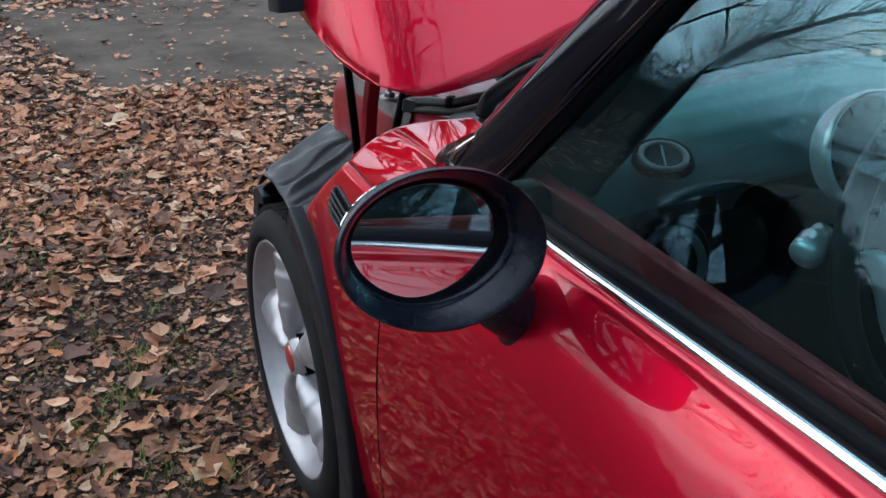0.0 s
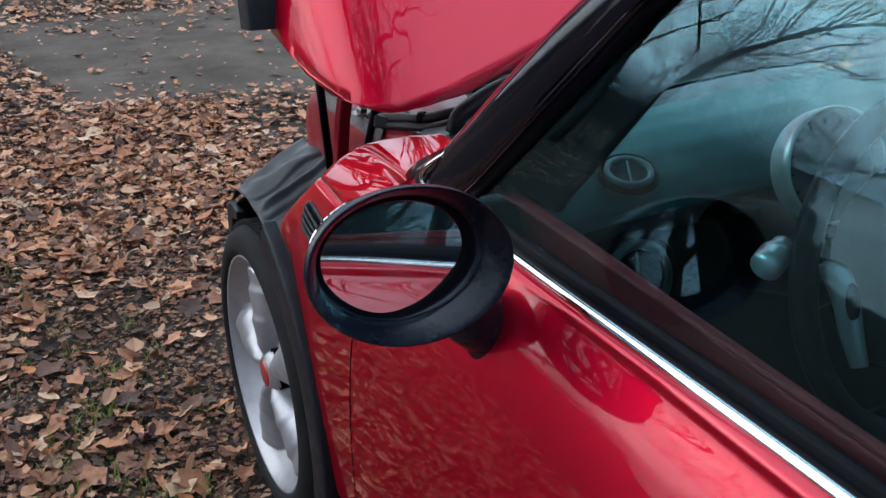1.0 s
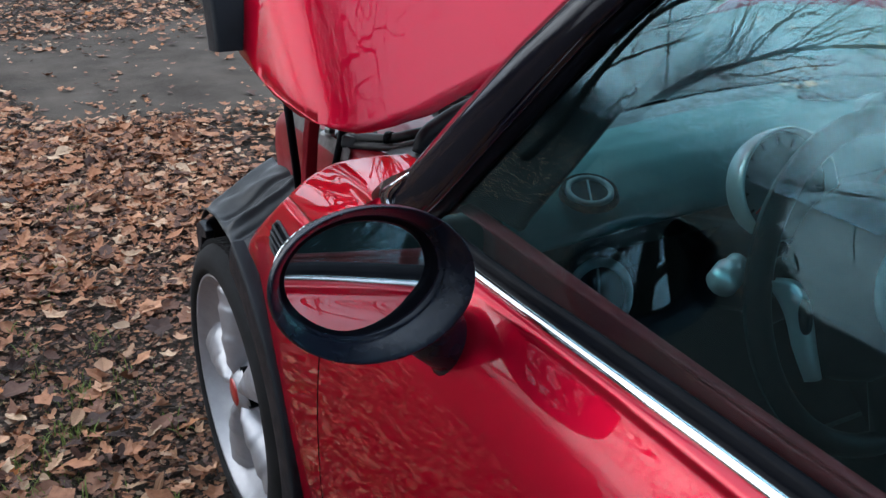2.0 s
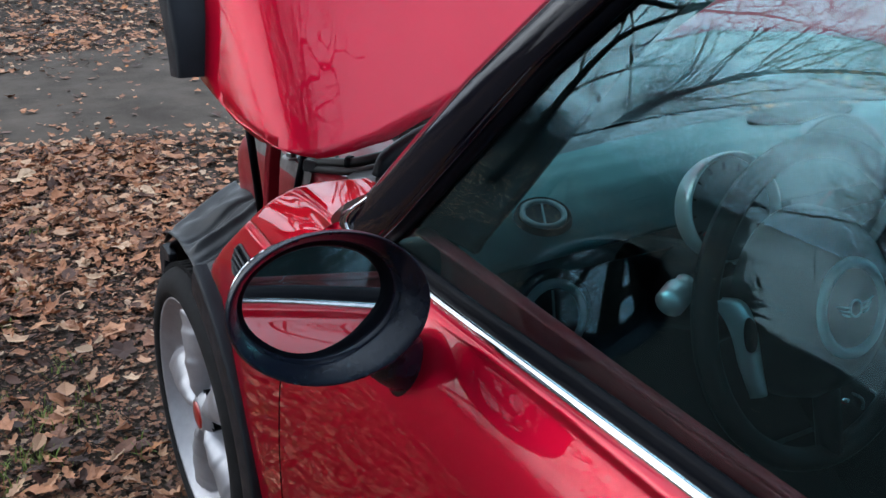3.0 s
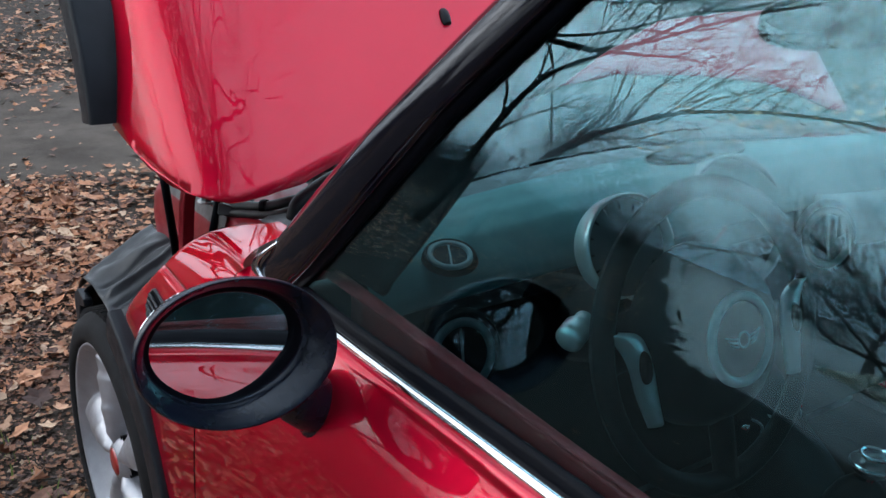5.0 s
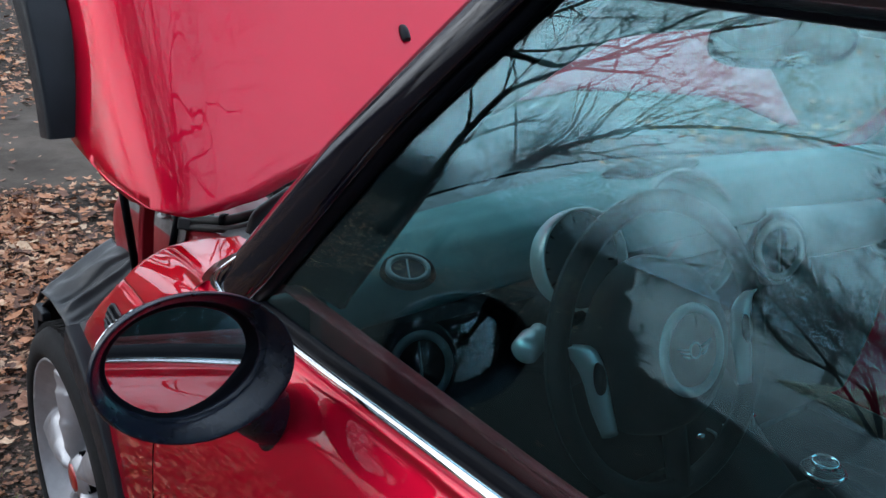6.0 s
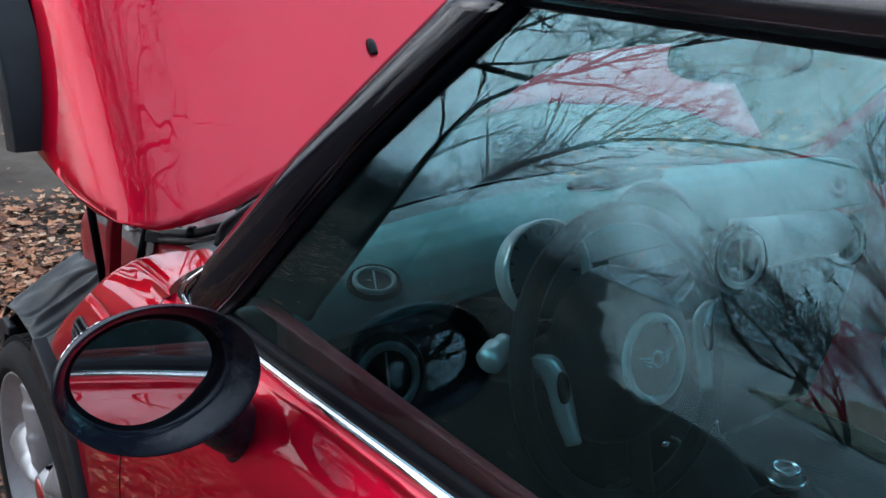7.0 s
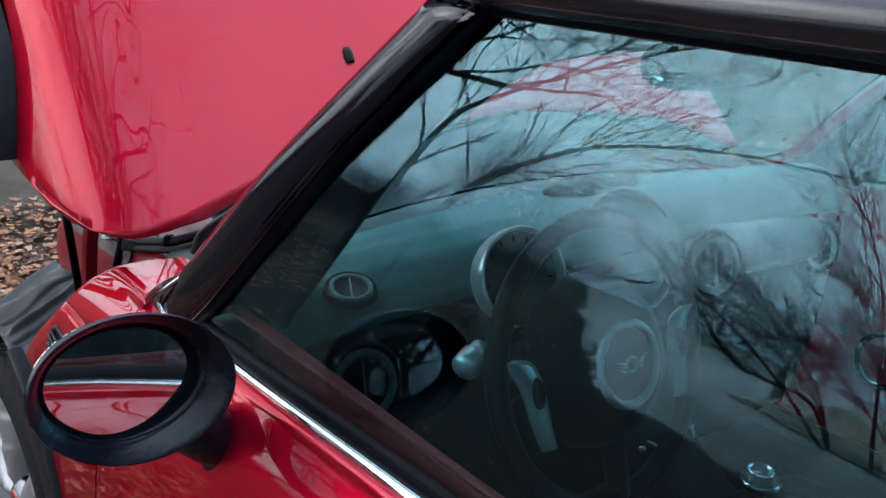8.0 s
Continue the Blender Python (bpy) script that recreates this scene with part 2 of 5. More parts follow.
def wing_edge(s):
    """The wing's free edge, bare while the bonnet is up."""
    return interp(s, [0, 3, 4, 4.5, 4.95, 5.5, 6.2, 7.0, 7.5, 8.06, 8.43, 8.77, 9.4], [-0.10, -0.12, -0.142, -0.19, -0.231, -0.268, -0.295, -0.325, -0.344, -0.369, -0.396, -0.436, -0.44])


WC = Vector((0.018, 0.002, 0.294))


def s_of_z(y, z):
    lo, hi = 0.0, 9.0
    for _ in range(24):
        mid = (lo + hi) / 2
        if skin(mid, y).z < z:
            lo = mid
        else:
            hi = mid
    return lo


def mirrored(p):
    return Vector((2 * MID - p[0], p[1], p[2]))

# ---- ground and road ----
def ground_height(x, y):
    return 0.012 * noise.noise(Vector((x * 0.9, y * 0.9, 0))) + 0.006 * noise.noise(Vector((x * 4, y * 4, 3)))


def build_ground():
    m = material("leafy_dark_soil", (0.014, 0.010, 0.008), 0.95, 0, 0, 0.2, 0.6, 34.0, 0.03, 130, 0, (0.075, 0.056, 0.042))
    bm = bmesh.new()
    # fine near the car, coarse to the horizon
    xs = [-900, -300, -100, -40, -20, -12] + [-8 + 0.25 * i for i in range(65)] + [12, 20, 40, 100, 300, 900]
    ys = [-900, -300, -100, -40, -20, -12] + [-8 + 0.25 * i for i in range(73)] + [14, 20, 40, 100, 300, 900]
    vs = [[bm.verts.new((x, y, ground_height(x, y) - 0.01)) for y in ys] for x in xs]
    for i in range(len(xs) - 1):
        for j in range(len(ys) - 1):
            bm.faces.new((vs[i][j], vs[i + 1][j], vs[i + 1][j + 1], vs[i][j + 1]))
    return tagged(part("ground", bm, m), "dark bare soil covered in brown fallen leaves", "ground", kind="structure")


GROUND = build_ground()


def road_near(x):
    return 2.85 + 0.10 * math.sin(x * 2.1 + 0.6) + 0.05 * math.sin(x * 6.3) + max(0.0, 0.06 - x) * 5.0


def road_far(x):
    return 4.9 + 0.35 * math.sin(x * 0.8 + 1.0) + 0.08 * math.sin(x * 5.1) + max(0.0, x - 0.5) * 0.5 + max(0.0, -x) * 1.7


def build_road():
    m = material("worn_wet_asphalt", (0.049, 0.038, 0.030), 0.88, 0, 0, 0.12, 0.4, 2.2, 0.008, 190, 0.10, (0.104, 0.083, 0.067))

    def f(u, v):
        x = lerp(-9, 14, u)
        a, b = road_near(x), road_far(x)
        y = lerp(a, b, v)
        e = min(v, 1 - v)
        return (x, y, ground_height(x, y) + (0.004 if e > 0.02 else -0.014))
    return tagged(part("road", grid(f, 220, 24), m), "worn grey asphalt track with scattered leaves", "road", kind="structure")


build_road()


def build_side_road():
    m = material("wet_smooth_asphalt", (0.032, 0.033, 0.036), 0.34, 0, 0, 0.46, 0.4, 0.6, 0.0006, 120, 0.12, (0.050, 0.048, 0.047))
    near = [(-5.7, -30), (-5.5, -10), (-5.3, 0), (-5.7, 2.0), (-6.8, 3.7), (-9.8, 6.4), (-330, 250)]
    far = [(-12.2, -30), (-12.4, -10), (-12.1, 0), (-12.5, 3.2), (-14.0, 4.9), (-22, 9), (-400, 187)]

    def f(u, v):
        k = u * 6
        i = min(int(k), 5)
        p = Vector(near[i]).lerp(Vector(near[i + 1]), k - i).lerp(Vector(far[i]).lerp(Vector(far[i + 1]), k - i), v)
        ragged = 0.7 * noise.noise(Vector((p.x * 0.7, p.y * 0.7, 11))) + 0.45 * smooth01((p.y - 2.5) / 2) * noise.noise(Vector((p.x * 4.1, p.y * 4.1, 13))) + 0.12 * noise.noise(Vector((p.x * 2.3, p.y * 2.3, 12)))
        p.x -= (0.4 + ragged) * max(0.0, 1 - v * 4) ** 2
        e = min(v, 1 - v)
        return (p.x, p.y, 0.022 if e > 0.01 else -0.03)
    ob = tagged(part("road", grid(f, 420, 60), m), "wide wet asphalt beside the verge", "road", kind="structure")
    # the open wet lot beyond the verge
    bm = bmesh.new()
    bm.faces.new([bm.verts.new((x, y, 0.024)) for x, y in ((-21.2, -40), (-21.2, 8.3), (-400, 184), (-400, -40))])
    tagged(part("pavement", bm, m, smooth=False), "open wet asphalt lot beyond the verge", "pavement", kind="structure")
    return ob


build_side_road()


def build_verge():
    m = material("pale_dry_grass", (0.50, 0.42, 0.30), 0.9, 0, 0, 0.2, 0.5, 2.6, 0.02, 30, 0, (0.80, 0.72, 0.58))
    rows = [(-12.7, 2.2, -20.5, 2.2), (-13.4, 4.0, -21.0, 5.6), (-14.3, 6.2, -21.5, 8.6)]

    def f(u, v):
        k = v * 2
        i = min(int(k), 1)
        r = Vector(rows[i]).lerp(Vector(rows[i + 1]), k - i)
        x, y = lerp(r[0], r[2], u), lerp(r[1], r[3], u)
        e = min(u, v, 1 - u, 1 - v)
        bank = 0.12 * smooth01(e * 8) + 0.50 * smooth01(u * 1.3) * smooth01((1 - v) * 2.5) * smooth01((1 - u) * 9)
        return (x, y, -0.03 + bank * (1 + 0.3 * noise.noise(Vector((x, y, 1)))) + 0.05 * noise.noise(Vector((x * 4, y * 4, 5))))
    ob = tagged(part("verge", grid(f, 60, 40), m), "pale dry grass verge beyond the wet road", "verge", kind="structure")
    # bleached leaves lying on the bank
    rng = random.Random(52)
    V, Fc = [], []
    for _ in range(3200):
        u = rng.random() ** 1.4
        c = Vector(f(0.02 + 0.9 * u, rng.uniform(0.02, 0.98))) + Vector((0, 0, rng.uniform(0.01, 0.05)))
        s, a, o = rng.uniform(0.05, 0.10), rng.uniform(0, 6.283), len(V)
        tip = Vector((rng.gauss(0, 0.35), rng.gauss(0, 0.35), 1)).normalized()
        x = tip.cross(Vector((math.cos(a), math.sin(a), 0))).normalized()
        y = tip.cross(x)
        for p, q, h in ((-1, 0, 0.25), (-0.3, 0.6, 0), (0.45, 0.5, 0.1), (1, 0, 0.3), (0.4, -0.55, 0.05), (-0.35, -0.6, 0.1)):
            V.append(tuple(c + s * (p * x + q * y + h * tip)))
        Fc += [(o, o + 1, o + 2, o + 3), (o, o + 3, o + 4, o + 5)]
    me = bpy.data.meshes.new("bleached_leaves")
    me.from_pydata(V, [], Fc)
    me.materials.append(material("bleached_dry_leaf", (0.58, 0.49, 0.36), 0.8, 0, 0, 0.3, 0.4, 3.5, 0, 30, 0, (0.85, 0.79, 0.68)))
    tagged(new("bleached_leaves", me), "bleached dry leaves scattered over the verge", "leaves", kind="stuff")
    return ob


build_verge()


# ---- the red car ----
CAR = empty("car", "glossy red small hatchback with black roof and its bonnet propped open", "car")


def build_fender(side, parent):
    """Side panel between the bonnet's shut line, the wheel arch and the door, in two pieces with a joint."""
    fx = (lambda p: p) if side < 0 else mirrored

    def back(s):
        if s <= 7.0:
            return -0.538
        return interp(s, [7, 7.6, 8.2, 8.85], [-0.538, -0.56, -0.52, -0.50])

    def front(s):
        z = skin(s, -0.3).z
        if z < 0.66:
            r = 0.425
            return -math.sqrt(max(0.0, r * r - (z - 0.294) ** 2)) if abs(z - 0.294) < r else -0.3
        return wing_edge(s)

    def sheet(s0, s1, n):
        def f(u, v):
            s = lerp(s0, s1, u)
            y = lerp(back(s), front(s), v)
            # tuck the panel's edges under
            p = skin(s, y)
            if (s0 > 1 and u == 0) or (s1 < 9 and u == 1) or v == 1:
                p.x += 0.006
            return fx(p)
        return grid(f, n, 26)
    ob = part("fender", sheet(0.0, 5.49, 56), M_RED, parent, "glossy red wing panel")
    part("upper_fender", sheet(5.52, 8.8, 40), M_RED, ob, "glossy red upper wing")
    return ob


FENDER = build_fender(-1, CAR)


def build_door(parent, side=-1):
    fx = (lambda p: p) if side < 0 else mirrored

    def f(u, v):
        y = lerp(-1.78, -0.543, v)
        s = lerp(0.25, 7.05 + 0.95 * smooth01((-0.75 - y) / 0.5), min(1.0, u / 0.97))
        p = skin(s, y)
        if u > 0.97:
            # the top edge turns in under the belt strip
            k = (u - 0.97) / 0.03
            z = 0.8845 + 0.012 * smooth01((-0.75 - y) / 0.5)
            p = Vector((lerp(p.x, 0.096, k), y, lerp(p.z, z, smooth01(k * 1.4))))
        return fx(p)
    ob = part("door", grid(f, 101, 60), M_RED, parent, "glossy red front door")
    return ob


DOOR = build_door(CAR)
DOOR_R = build_door(CAR, 1)
build_fender(1, CAR)


def build_quarter(side):
    fx = (lambda p: p) if side < 0 else mirrored

    def f(u, v):
        s = lerp(0.25, 7.05, u)
        y = lerp(-3.05, -1.786, v)
        p = skin(s, y)
        r = math.hypot(y + 2.467, p.z - 0.294)
        if r < 0.36:
            k = 0.36 / max(r, 0.05)
            p = Vector((p.x, -2.467 + (y + 2.467) * k, 0.294 + (p.z - 0.294) * k)) if p.z > 0.25 else p
        return fx(p)
    return part("rear_quarter", grid(f, 50, 50), M_RED, CAR)


for sd in (-1, 1):
    build_quarter(sd)

# sill and belly
bm = box(0.10, -2.9, 0.16, 1.58, 0.55, 0.22)
part("underbody", bm, M_TRIM, CAR, "black underbody")
for sx in (0, 1):
    x0 = 0.03 if sx == 0 else 1.57
    bm = grid(lambda u, v: (x0 + (0.05 * (1 - v) if sx == 0 else 0.08 - 0.05 * (1 - v)) , lerp(-2.05, -0.46, u), lerp(0.15, 0.30, v)), 20, 6)
    solid(part("sill_cladding", bm, M_TRIM, CAR, "black plastic sill cladding"), 0.02)


# wheel arch cladding: a rounded band round the wheel
def arch_band(r0, r1, a0, a1, xout, xin, center=WC, m=None, n=40):
    """Cross-section rounds over from the outer radius to the inner lip; angles in degrees from straight ahead."""
    prof = [(r1, xin), (r1, lerp(xin, xout, 0.8)), (r1 - 0.002, xout), (lerp(r1, r0, 0.5), xout - 0.001), (r0 + 0.004, xout + 0.001), (r0 + 0.001, xout + 0.004), (r0, xout + 0.012), (r0, xin + 0.03), (r0 + 0.012, xin + 0.03)]

    def f(u, v):
        k = v * (len(prof) - 1)
        i = min(int(k), len(prof) - 2)
        r, x = (lerp(prof[i][j], prof[i + 1][j], k - i) for j in (0, 1))
        a = radians(lerp(a0(v) if callable(a0) else a0, a1, u))
        p = Vector((x, center.y + r * math.cos(a), center.z + r * math.sin(a)))
        return m @ p if m else p
    return grid(f, n, len(prof) * 2)


part("arch_cladding", arch_band(0.360, 0.430, 113, 205, -0.003, 0.02), M_TRIM, FENDER, "black plastic wheel arch cladding")

# the bonnet, swung up about its hinge
HINGE_Y, HINGE_Z, OPEN = -0.452, 0.817, 60.0
SWING = Matrix.Translation((0, HINGE_Y, HINGE_Z)) @ Matrix.Rotation(radians(OPEN), 4, "X") @ Matrix.Translation((0, -HINGE_Y, -HINGE_Z))


def arch_low(y):
    r = 0.425
    if abs(y) < r - 0.01:
        z = 0.294 + math.sqrt(r * r - y * y)
        return max(3.0, s_of_z(y, z))
    return 3.0


def bonnet_point(k, v):
    s0 = lerp(4.0, 11.0, k)
    y = lerp(shut(s0), 0.60, v)
    lo = arch_low(y) if v > 0 else 4.0
    s = lerp(lo, 11.0, k)
    p = skin(s, y)
    # nose rolls down
    t = smooth01((y - 0.42) / 0.18)
    p.z -= 0.10 * t * t
    return p


bm = bmesh.new()
grid(lambda u, v: SWING @ bonnet_point(u, v), 90, 60, bm)
grid(lambda u, v: SWING @ mirrored(bonnet_point(u, v)), 90, 60, bm)
bmesh.ops.remove_doubles(bm, verts=bm.verts, dist=0.0008)
BONNET = part("bonnet", bm, M_RED, CAR, "glossy red clamshell bonnet standing open")
solid(BONNET, 0.004, 0.0)
bm = arch_band(0.362, 0.428, 112, 25, -0.006, 0.055, m=SWING)
part("arch_cladding", bm, M_TRIM, BONNET, "black plastic wheel arch cladding")


# ---- front wheel ----
def build_wheel(parent, center, steer=0.0, flip=False):
    hub = new("wheel")
    hub.parent = parent
    m = Matrix.Translation(center) @ Matrix.Rotation(radians(180 if flip else 0) + radians(steer), 4, "Z") @ Matrix.Rotation(radians(-90), 4, "Y")
    # local z points outwards
    R, RT = 0.238, 0.300
    tyre = lathe([(0.232, -0.19), (0.25, -0.2), (0.285, -0.195), (RT - 0.005, -0.178), (RT, -0.16), (RT, -0.03), (RT - 0.004, -0.014), (0.288, 0.0), (0.270, 0.008), (0.252, 0.010), (R + 0.003, 0.004), (R, -0.006)], m, 72)
    part("tyre", tyre, M_RUBBER, hub, "black low-profile road tyre")
    # tread blocks in bands across the tyre
    bm = bmesh.new()
    for band, (h0, h1) in enumerate(((-0.176, -0.145), (-0.136, -0.105), (-0.096, -0.065), (-0.056, -0.018))):
        for k in range(80):
            a0 = 6.28318 * (k + 0.5 * (band % 2)) / 80
            a1 = a0 + 6.28318 / 80 * 0.78
            pts = [m @ Vector((r * math.cos(a), r * math.sin(a), h)) for r in (RT - 0.002, RT + 0.006) for a, h in ((a0, h0), (a1, h0 + 0.006), (a1, h1 + 0.006), (a0, h1))]
            v = [bm.verts.new(p) for p in pts]
            for q in ((4, 5, 6, 7), (0, 1, 5, 4), (1, 2, 6, 5), (2, 3, 7, 6), (3, 0, 4, 7)):
                bm.faces.new([v[i] for i in q])
    part("tread", bm, M_RUBBER, hub, smooth=False)
    part("rim", lathe([(R, -0.19), (0.215, -0.17), (0.20, -0.10), (0.205, -0.05), (0.222, -0.022), (0.229, -0.008), (R - 0.004, 0.002), (R, 0.003), (R + 0.002, -0.004)], m, 72), M_ALLOY, hub, "silver alloy rim")
    # recess painted a darker silver in place of the shade behind the spokes
    part("barrel", lathe([(0.0, -0.09), (0.10, -0.095), (0.205, -0.11)], m, 40), M_ALLOYDARK, hub, "alloy recess behind the spokes, shade painted into its colour")
    # five sculpted sectors: a broad rounded blade with a scooped pocket on either side
    for k in range(5):
        a = radians(90 + 72 * k)

        def f(u, v):
            r = lerp(0.030, 0.231, u)
            t = (v - 0.5) * 2
            ang = a + radians(36) * t
            # one full rounded petal on a smooth dish, its edge sharp, with a crease on one flank
            w = interp(u, [0, 0.12, 0.30, 0.55, 0.75, 0.87, 0.93], [0.46, 0.50, 0.60, 0.66, 0.58, 0.34, 0.02])
            q = abs(t) / w
            petal = (1 - q * q) ** 0.5 if q < 1 and u < 0.93 else 0.0
            dish = interp(u, [0, 0.2, 0.45, 0.75, 0.93, 1.0], [-0.018, -0.040, -0.056, -0.048, -0.018, -0.001])
            crease = 0.004 * smooth01((t - 0.62) / 0.06) * smooth01(u / 0.2) * smooth01((0.96 - u) / 0.3)
            h = dish + interp(u, [0, 0.15, 0.4, 0.7, 0.93], [0.006, 0.034, 0.054, 0.046, 0.012]) * petal - crease
            return m @ Vector((r * math.cos(ang), r * math.sin(ang), h))
        part("spoke", grid(f, 44, 61), M_ALLOY, hub, "silver rounded wheel blade")
    for k in range(5):
        a = radians(90 + 72 * k + 36)
        bm = lathe([(0.0105, -0.020), (0.0095, -0.020), (0.0085, -0.038), (0.0, -0.039)], m @ Matrix.Translation((0.055 * math.cos(a), 0.055 * math.sin(a), 0)), 14)
        part("bolt_hole", bm, M_SEAL, hub, "dark wheel bolt recess")
    part("hub_dome", lathe([(0.058, -0.045), (0.054, -0.026), (0.044, -0.014), (0.034, -0.009), (0.031, -0.006), (0.028, -0.007)], m, 40), M_ALLOY, hub)
    part("hub_cap", lathe([(0.0285, -0.010), (0.0275, -0.005), (0.02, -0.003), (0.0, -0.0022)], m, 32), M_BADGERED, hub, "red centre cap")
    part("brake_disc", lathe([(0.07, -0.13), (0.14, -0.13), (0.14, -0.15), (0.07, -0.15)], m, 40), M_STEEL, hub)
    return hub


build_wheel(CAR, WC, 0.0)
build_wheel(CAR, Vector((2 * MID - WC.x, 0.0, 0.294)), 0, True)
build_wheel(CAR, Vector((WC.x + 0.01, -2.467, 0.294)), 0)
build_wheel(CAR, Vector((2 * MID - WC.x - 0.01, -2.467, 0.294)), 0, True)


# ---- wheel house liner and inner wing ----
def liner(u, v):
    a = radians(lerp(119, 69, u))
    x = lerp(0.018, 0.175, v)
    r = 0.366 + 0.44 * (x - 0.018) + 0.006 * math.exp(-(v / 0.05) ** 2)
    # pressed ridges across the liner and one raised boss
    for c, w, h in ((0.30, 0.030, -0.007), (0.42, 0.028, 0.012), (0.53, 0.020, -0.006), (0.86, 0.045, 0.011), (0.97, 0.03, 0.004)):
        r += h * math.exp(-((u - c - 0.10 * v) / w) ** 2) * smooth01(v * 7)
    r += 0.012 * math.exp(-((u - 0.66) / 0.07) ** 2 - ((v - 0.62) / 0.25) ** 2)
    r -= 0.006 * math.exp(-((u - 0.52) / 0.04) ** 2 - ((v - 0.60) / 0.20) ** 2)
    r -= 0.024 * smooth01((u - 0.8) / 0.2) * (1 - smooth01(v / 0.4))
    r += 0.005 * noise.noise(Vector((u * 6, v * 4, 2)))
    return Vector((x, WC.y + r * math.cos(a), WC.z + r * math.sin(a)))


solid(part("wheel_arch_liner", grid(liner, 110, 26), M_LINER, CAR, "grey-black ribbed plastic wheel arch liner"), 0.003)
# added black sheet paints the dark void beneath the liner's lip
bm = grid(lambda u, v: Vector((lerp(0.045, 0.50, v), WC.y + (0.358 - 0.02 * u) * math.cos(radians(lerp(100, 20, u))), WC.z + (0.358 - 0.02 * u) * math.sin(radians(lerp(100, 20, u))))), 24, 6)
solid(part("wheel_house_shade", bm, M_SEAL, CAR, "black sheet painting the shade inside the wheel house"), 0.004)
bm = extrude_poly([(0.035, 0.250, 0.540), (0.035, 0.243, 0.562), (0.035, 0.215, 0.578), (0.035, 0.170, 0.572), (0.035, 0.168, 0.556), (0.035, 0.205, 0.545), (0.035, 0.225, 0.500), (0.035, 0.245, 0.480)], (0.018, 0, 0))
part("liner_bracket", bm, M_TRIM, CAR, "black plastic bracket at the liner's end", smooth=False, bevel=0.003)


def wing_drop(y):
    return 0.03 * max(0.0, y + 0.17) + 2.4 * max(0.0, y) ** 2


def inner_wing(u, v):
    y = lerp(-0.38, 0.15, u)
    prof = [(0.185, 0.50), (0.175, 0.66), (0.165, 0.79), (0.168, 0.825), (0.180, 0.848), (0.20, 0.856), (0.28, 0.862), (0.40, 0.855), (0.42, 0.80), (0.425, 0.6)]
    k = v * (len(prof) - 1)
    i = min(int(k), len(prof) - 2)
    x, z = (lerp(prof[i][j], prof[i + 1][j], k - i) for j in (0, 1))
    drop = wing_drop(y)
    nose = smooth01((y - 0.085) / 0.065)
    return Vector((x + 0.05 * nose * nose, y, z - drop * (1 if z > 0.6 else 0) - 0.06 * nose * nose * (z > 0.7)))


part("inner_wing", grid(inner_wing, 30, 33), M_REDIN, CAR, "matt red inner wing and strut tower")


# ---- greenhouse ----
def glass_x(z):
    """The side glass leans inwards, slightly bowed."""
    t = (z - 0.90) / 0.40
    return 0.108 + 0.088 * t + 0.02 * t * (t - 1)


A_IN = [(-0.66, 0.895), (-0.696, 0.930), (-0.900, 1.160), (-1.056, 1.311)]
A_OUT = [(-0.537, 0.883), (-0.590, 0.917), (-0.760, 1.092), (-0.985, 1.299)]


def build_side_glass(side):
    fx = (lambda p: p) if side < 0 else mirrored

    def f(u, v):
        z = lerp(0.895, 1.318, v)
        yf = interp(z, [p[1] for p in A_IN], [p[0] for p in A_IN]) + 0.012
        return fx(Vector((glass_x(z), lerp(yf, -1.70, u), z)))
    ob = part("side_window", grid(f, 30, 24), M_GLASS, DOOR if side < 0 else DOOR_R, "green-tinted door glass, closed")
    solid(ob, 0.004, 0.0)
    ob.modifiers["solid"].use_rim = False
    ob.visible_shadow = False
    return ob


build_side_glass(-1)
build_side_glass(1)


def build_pillar(side):
    fx = (lambda p: p) if side < 0 else mirrored

    def f(u, v):
        # u up the pillar, v round its section from the screen to the door glass
        k = u * 3
        i = min(int(k), 2)
        po = Vector(A_OUT[i]).lerp(Vector(A_OUT[i + 1]), k - i)
        pi = Vector(A_IN[i]).lerp(Vector(A_IN[i + 1]), k - i)
        y, z = lerp(po.x, pi.x, v), lerp(po.y, pi.y, v)
        x = glass_x(z) + 0.034 * max(0.0, 1 - v / 0.32) ** 2 - 0.007 * math.sin(math.pi * min(1.0, v * 1.15)) ** 0.7
        return fx(Vector((x, y, z)))
    ob = part("a_pillar", grid(f, 40, 18), M_GLOSSBLACK, CAR, "gloss black windscreen pillar")
    solid(ob, 0.02, 1.0)
    return ob


build_pillar(-1)
build_pillar(1)


def build_pillar_trim(side):
    """Dark lining of the pillar inside the cabin, widest at its foot to paint in a dark reflection."""
    fx = (lambda p: p) if side < 0 else mirrored

    def f(u, v):
        k = 0.6 + u * 2.4
        i = min(int(k), 2)
        p = Vector(A_IN[i]).lerp(Vector(A_IN[i + 1]), k - i)
        w = lerp(0.085, 0.014, smooth01(u * 1.15))
        return fx(Vector((glass_x(p.y) + 0.022 + 0.03 * v + 0.008 * math.sin(3.14 * v), p.x + 0.02 - (w + 0.02) * v, p.y - 0.004 * v)))
    return solid(part("pillar_trim", grid(f, 24, 8), M_DASHDARK, CAR, "black vinyl pillar lining, widened to paint a dark reflection"), 0.006)


build_pillar_trim(-1)
build_pillar_trim(1)


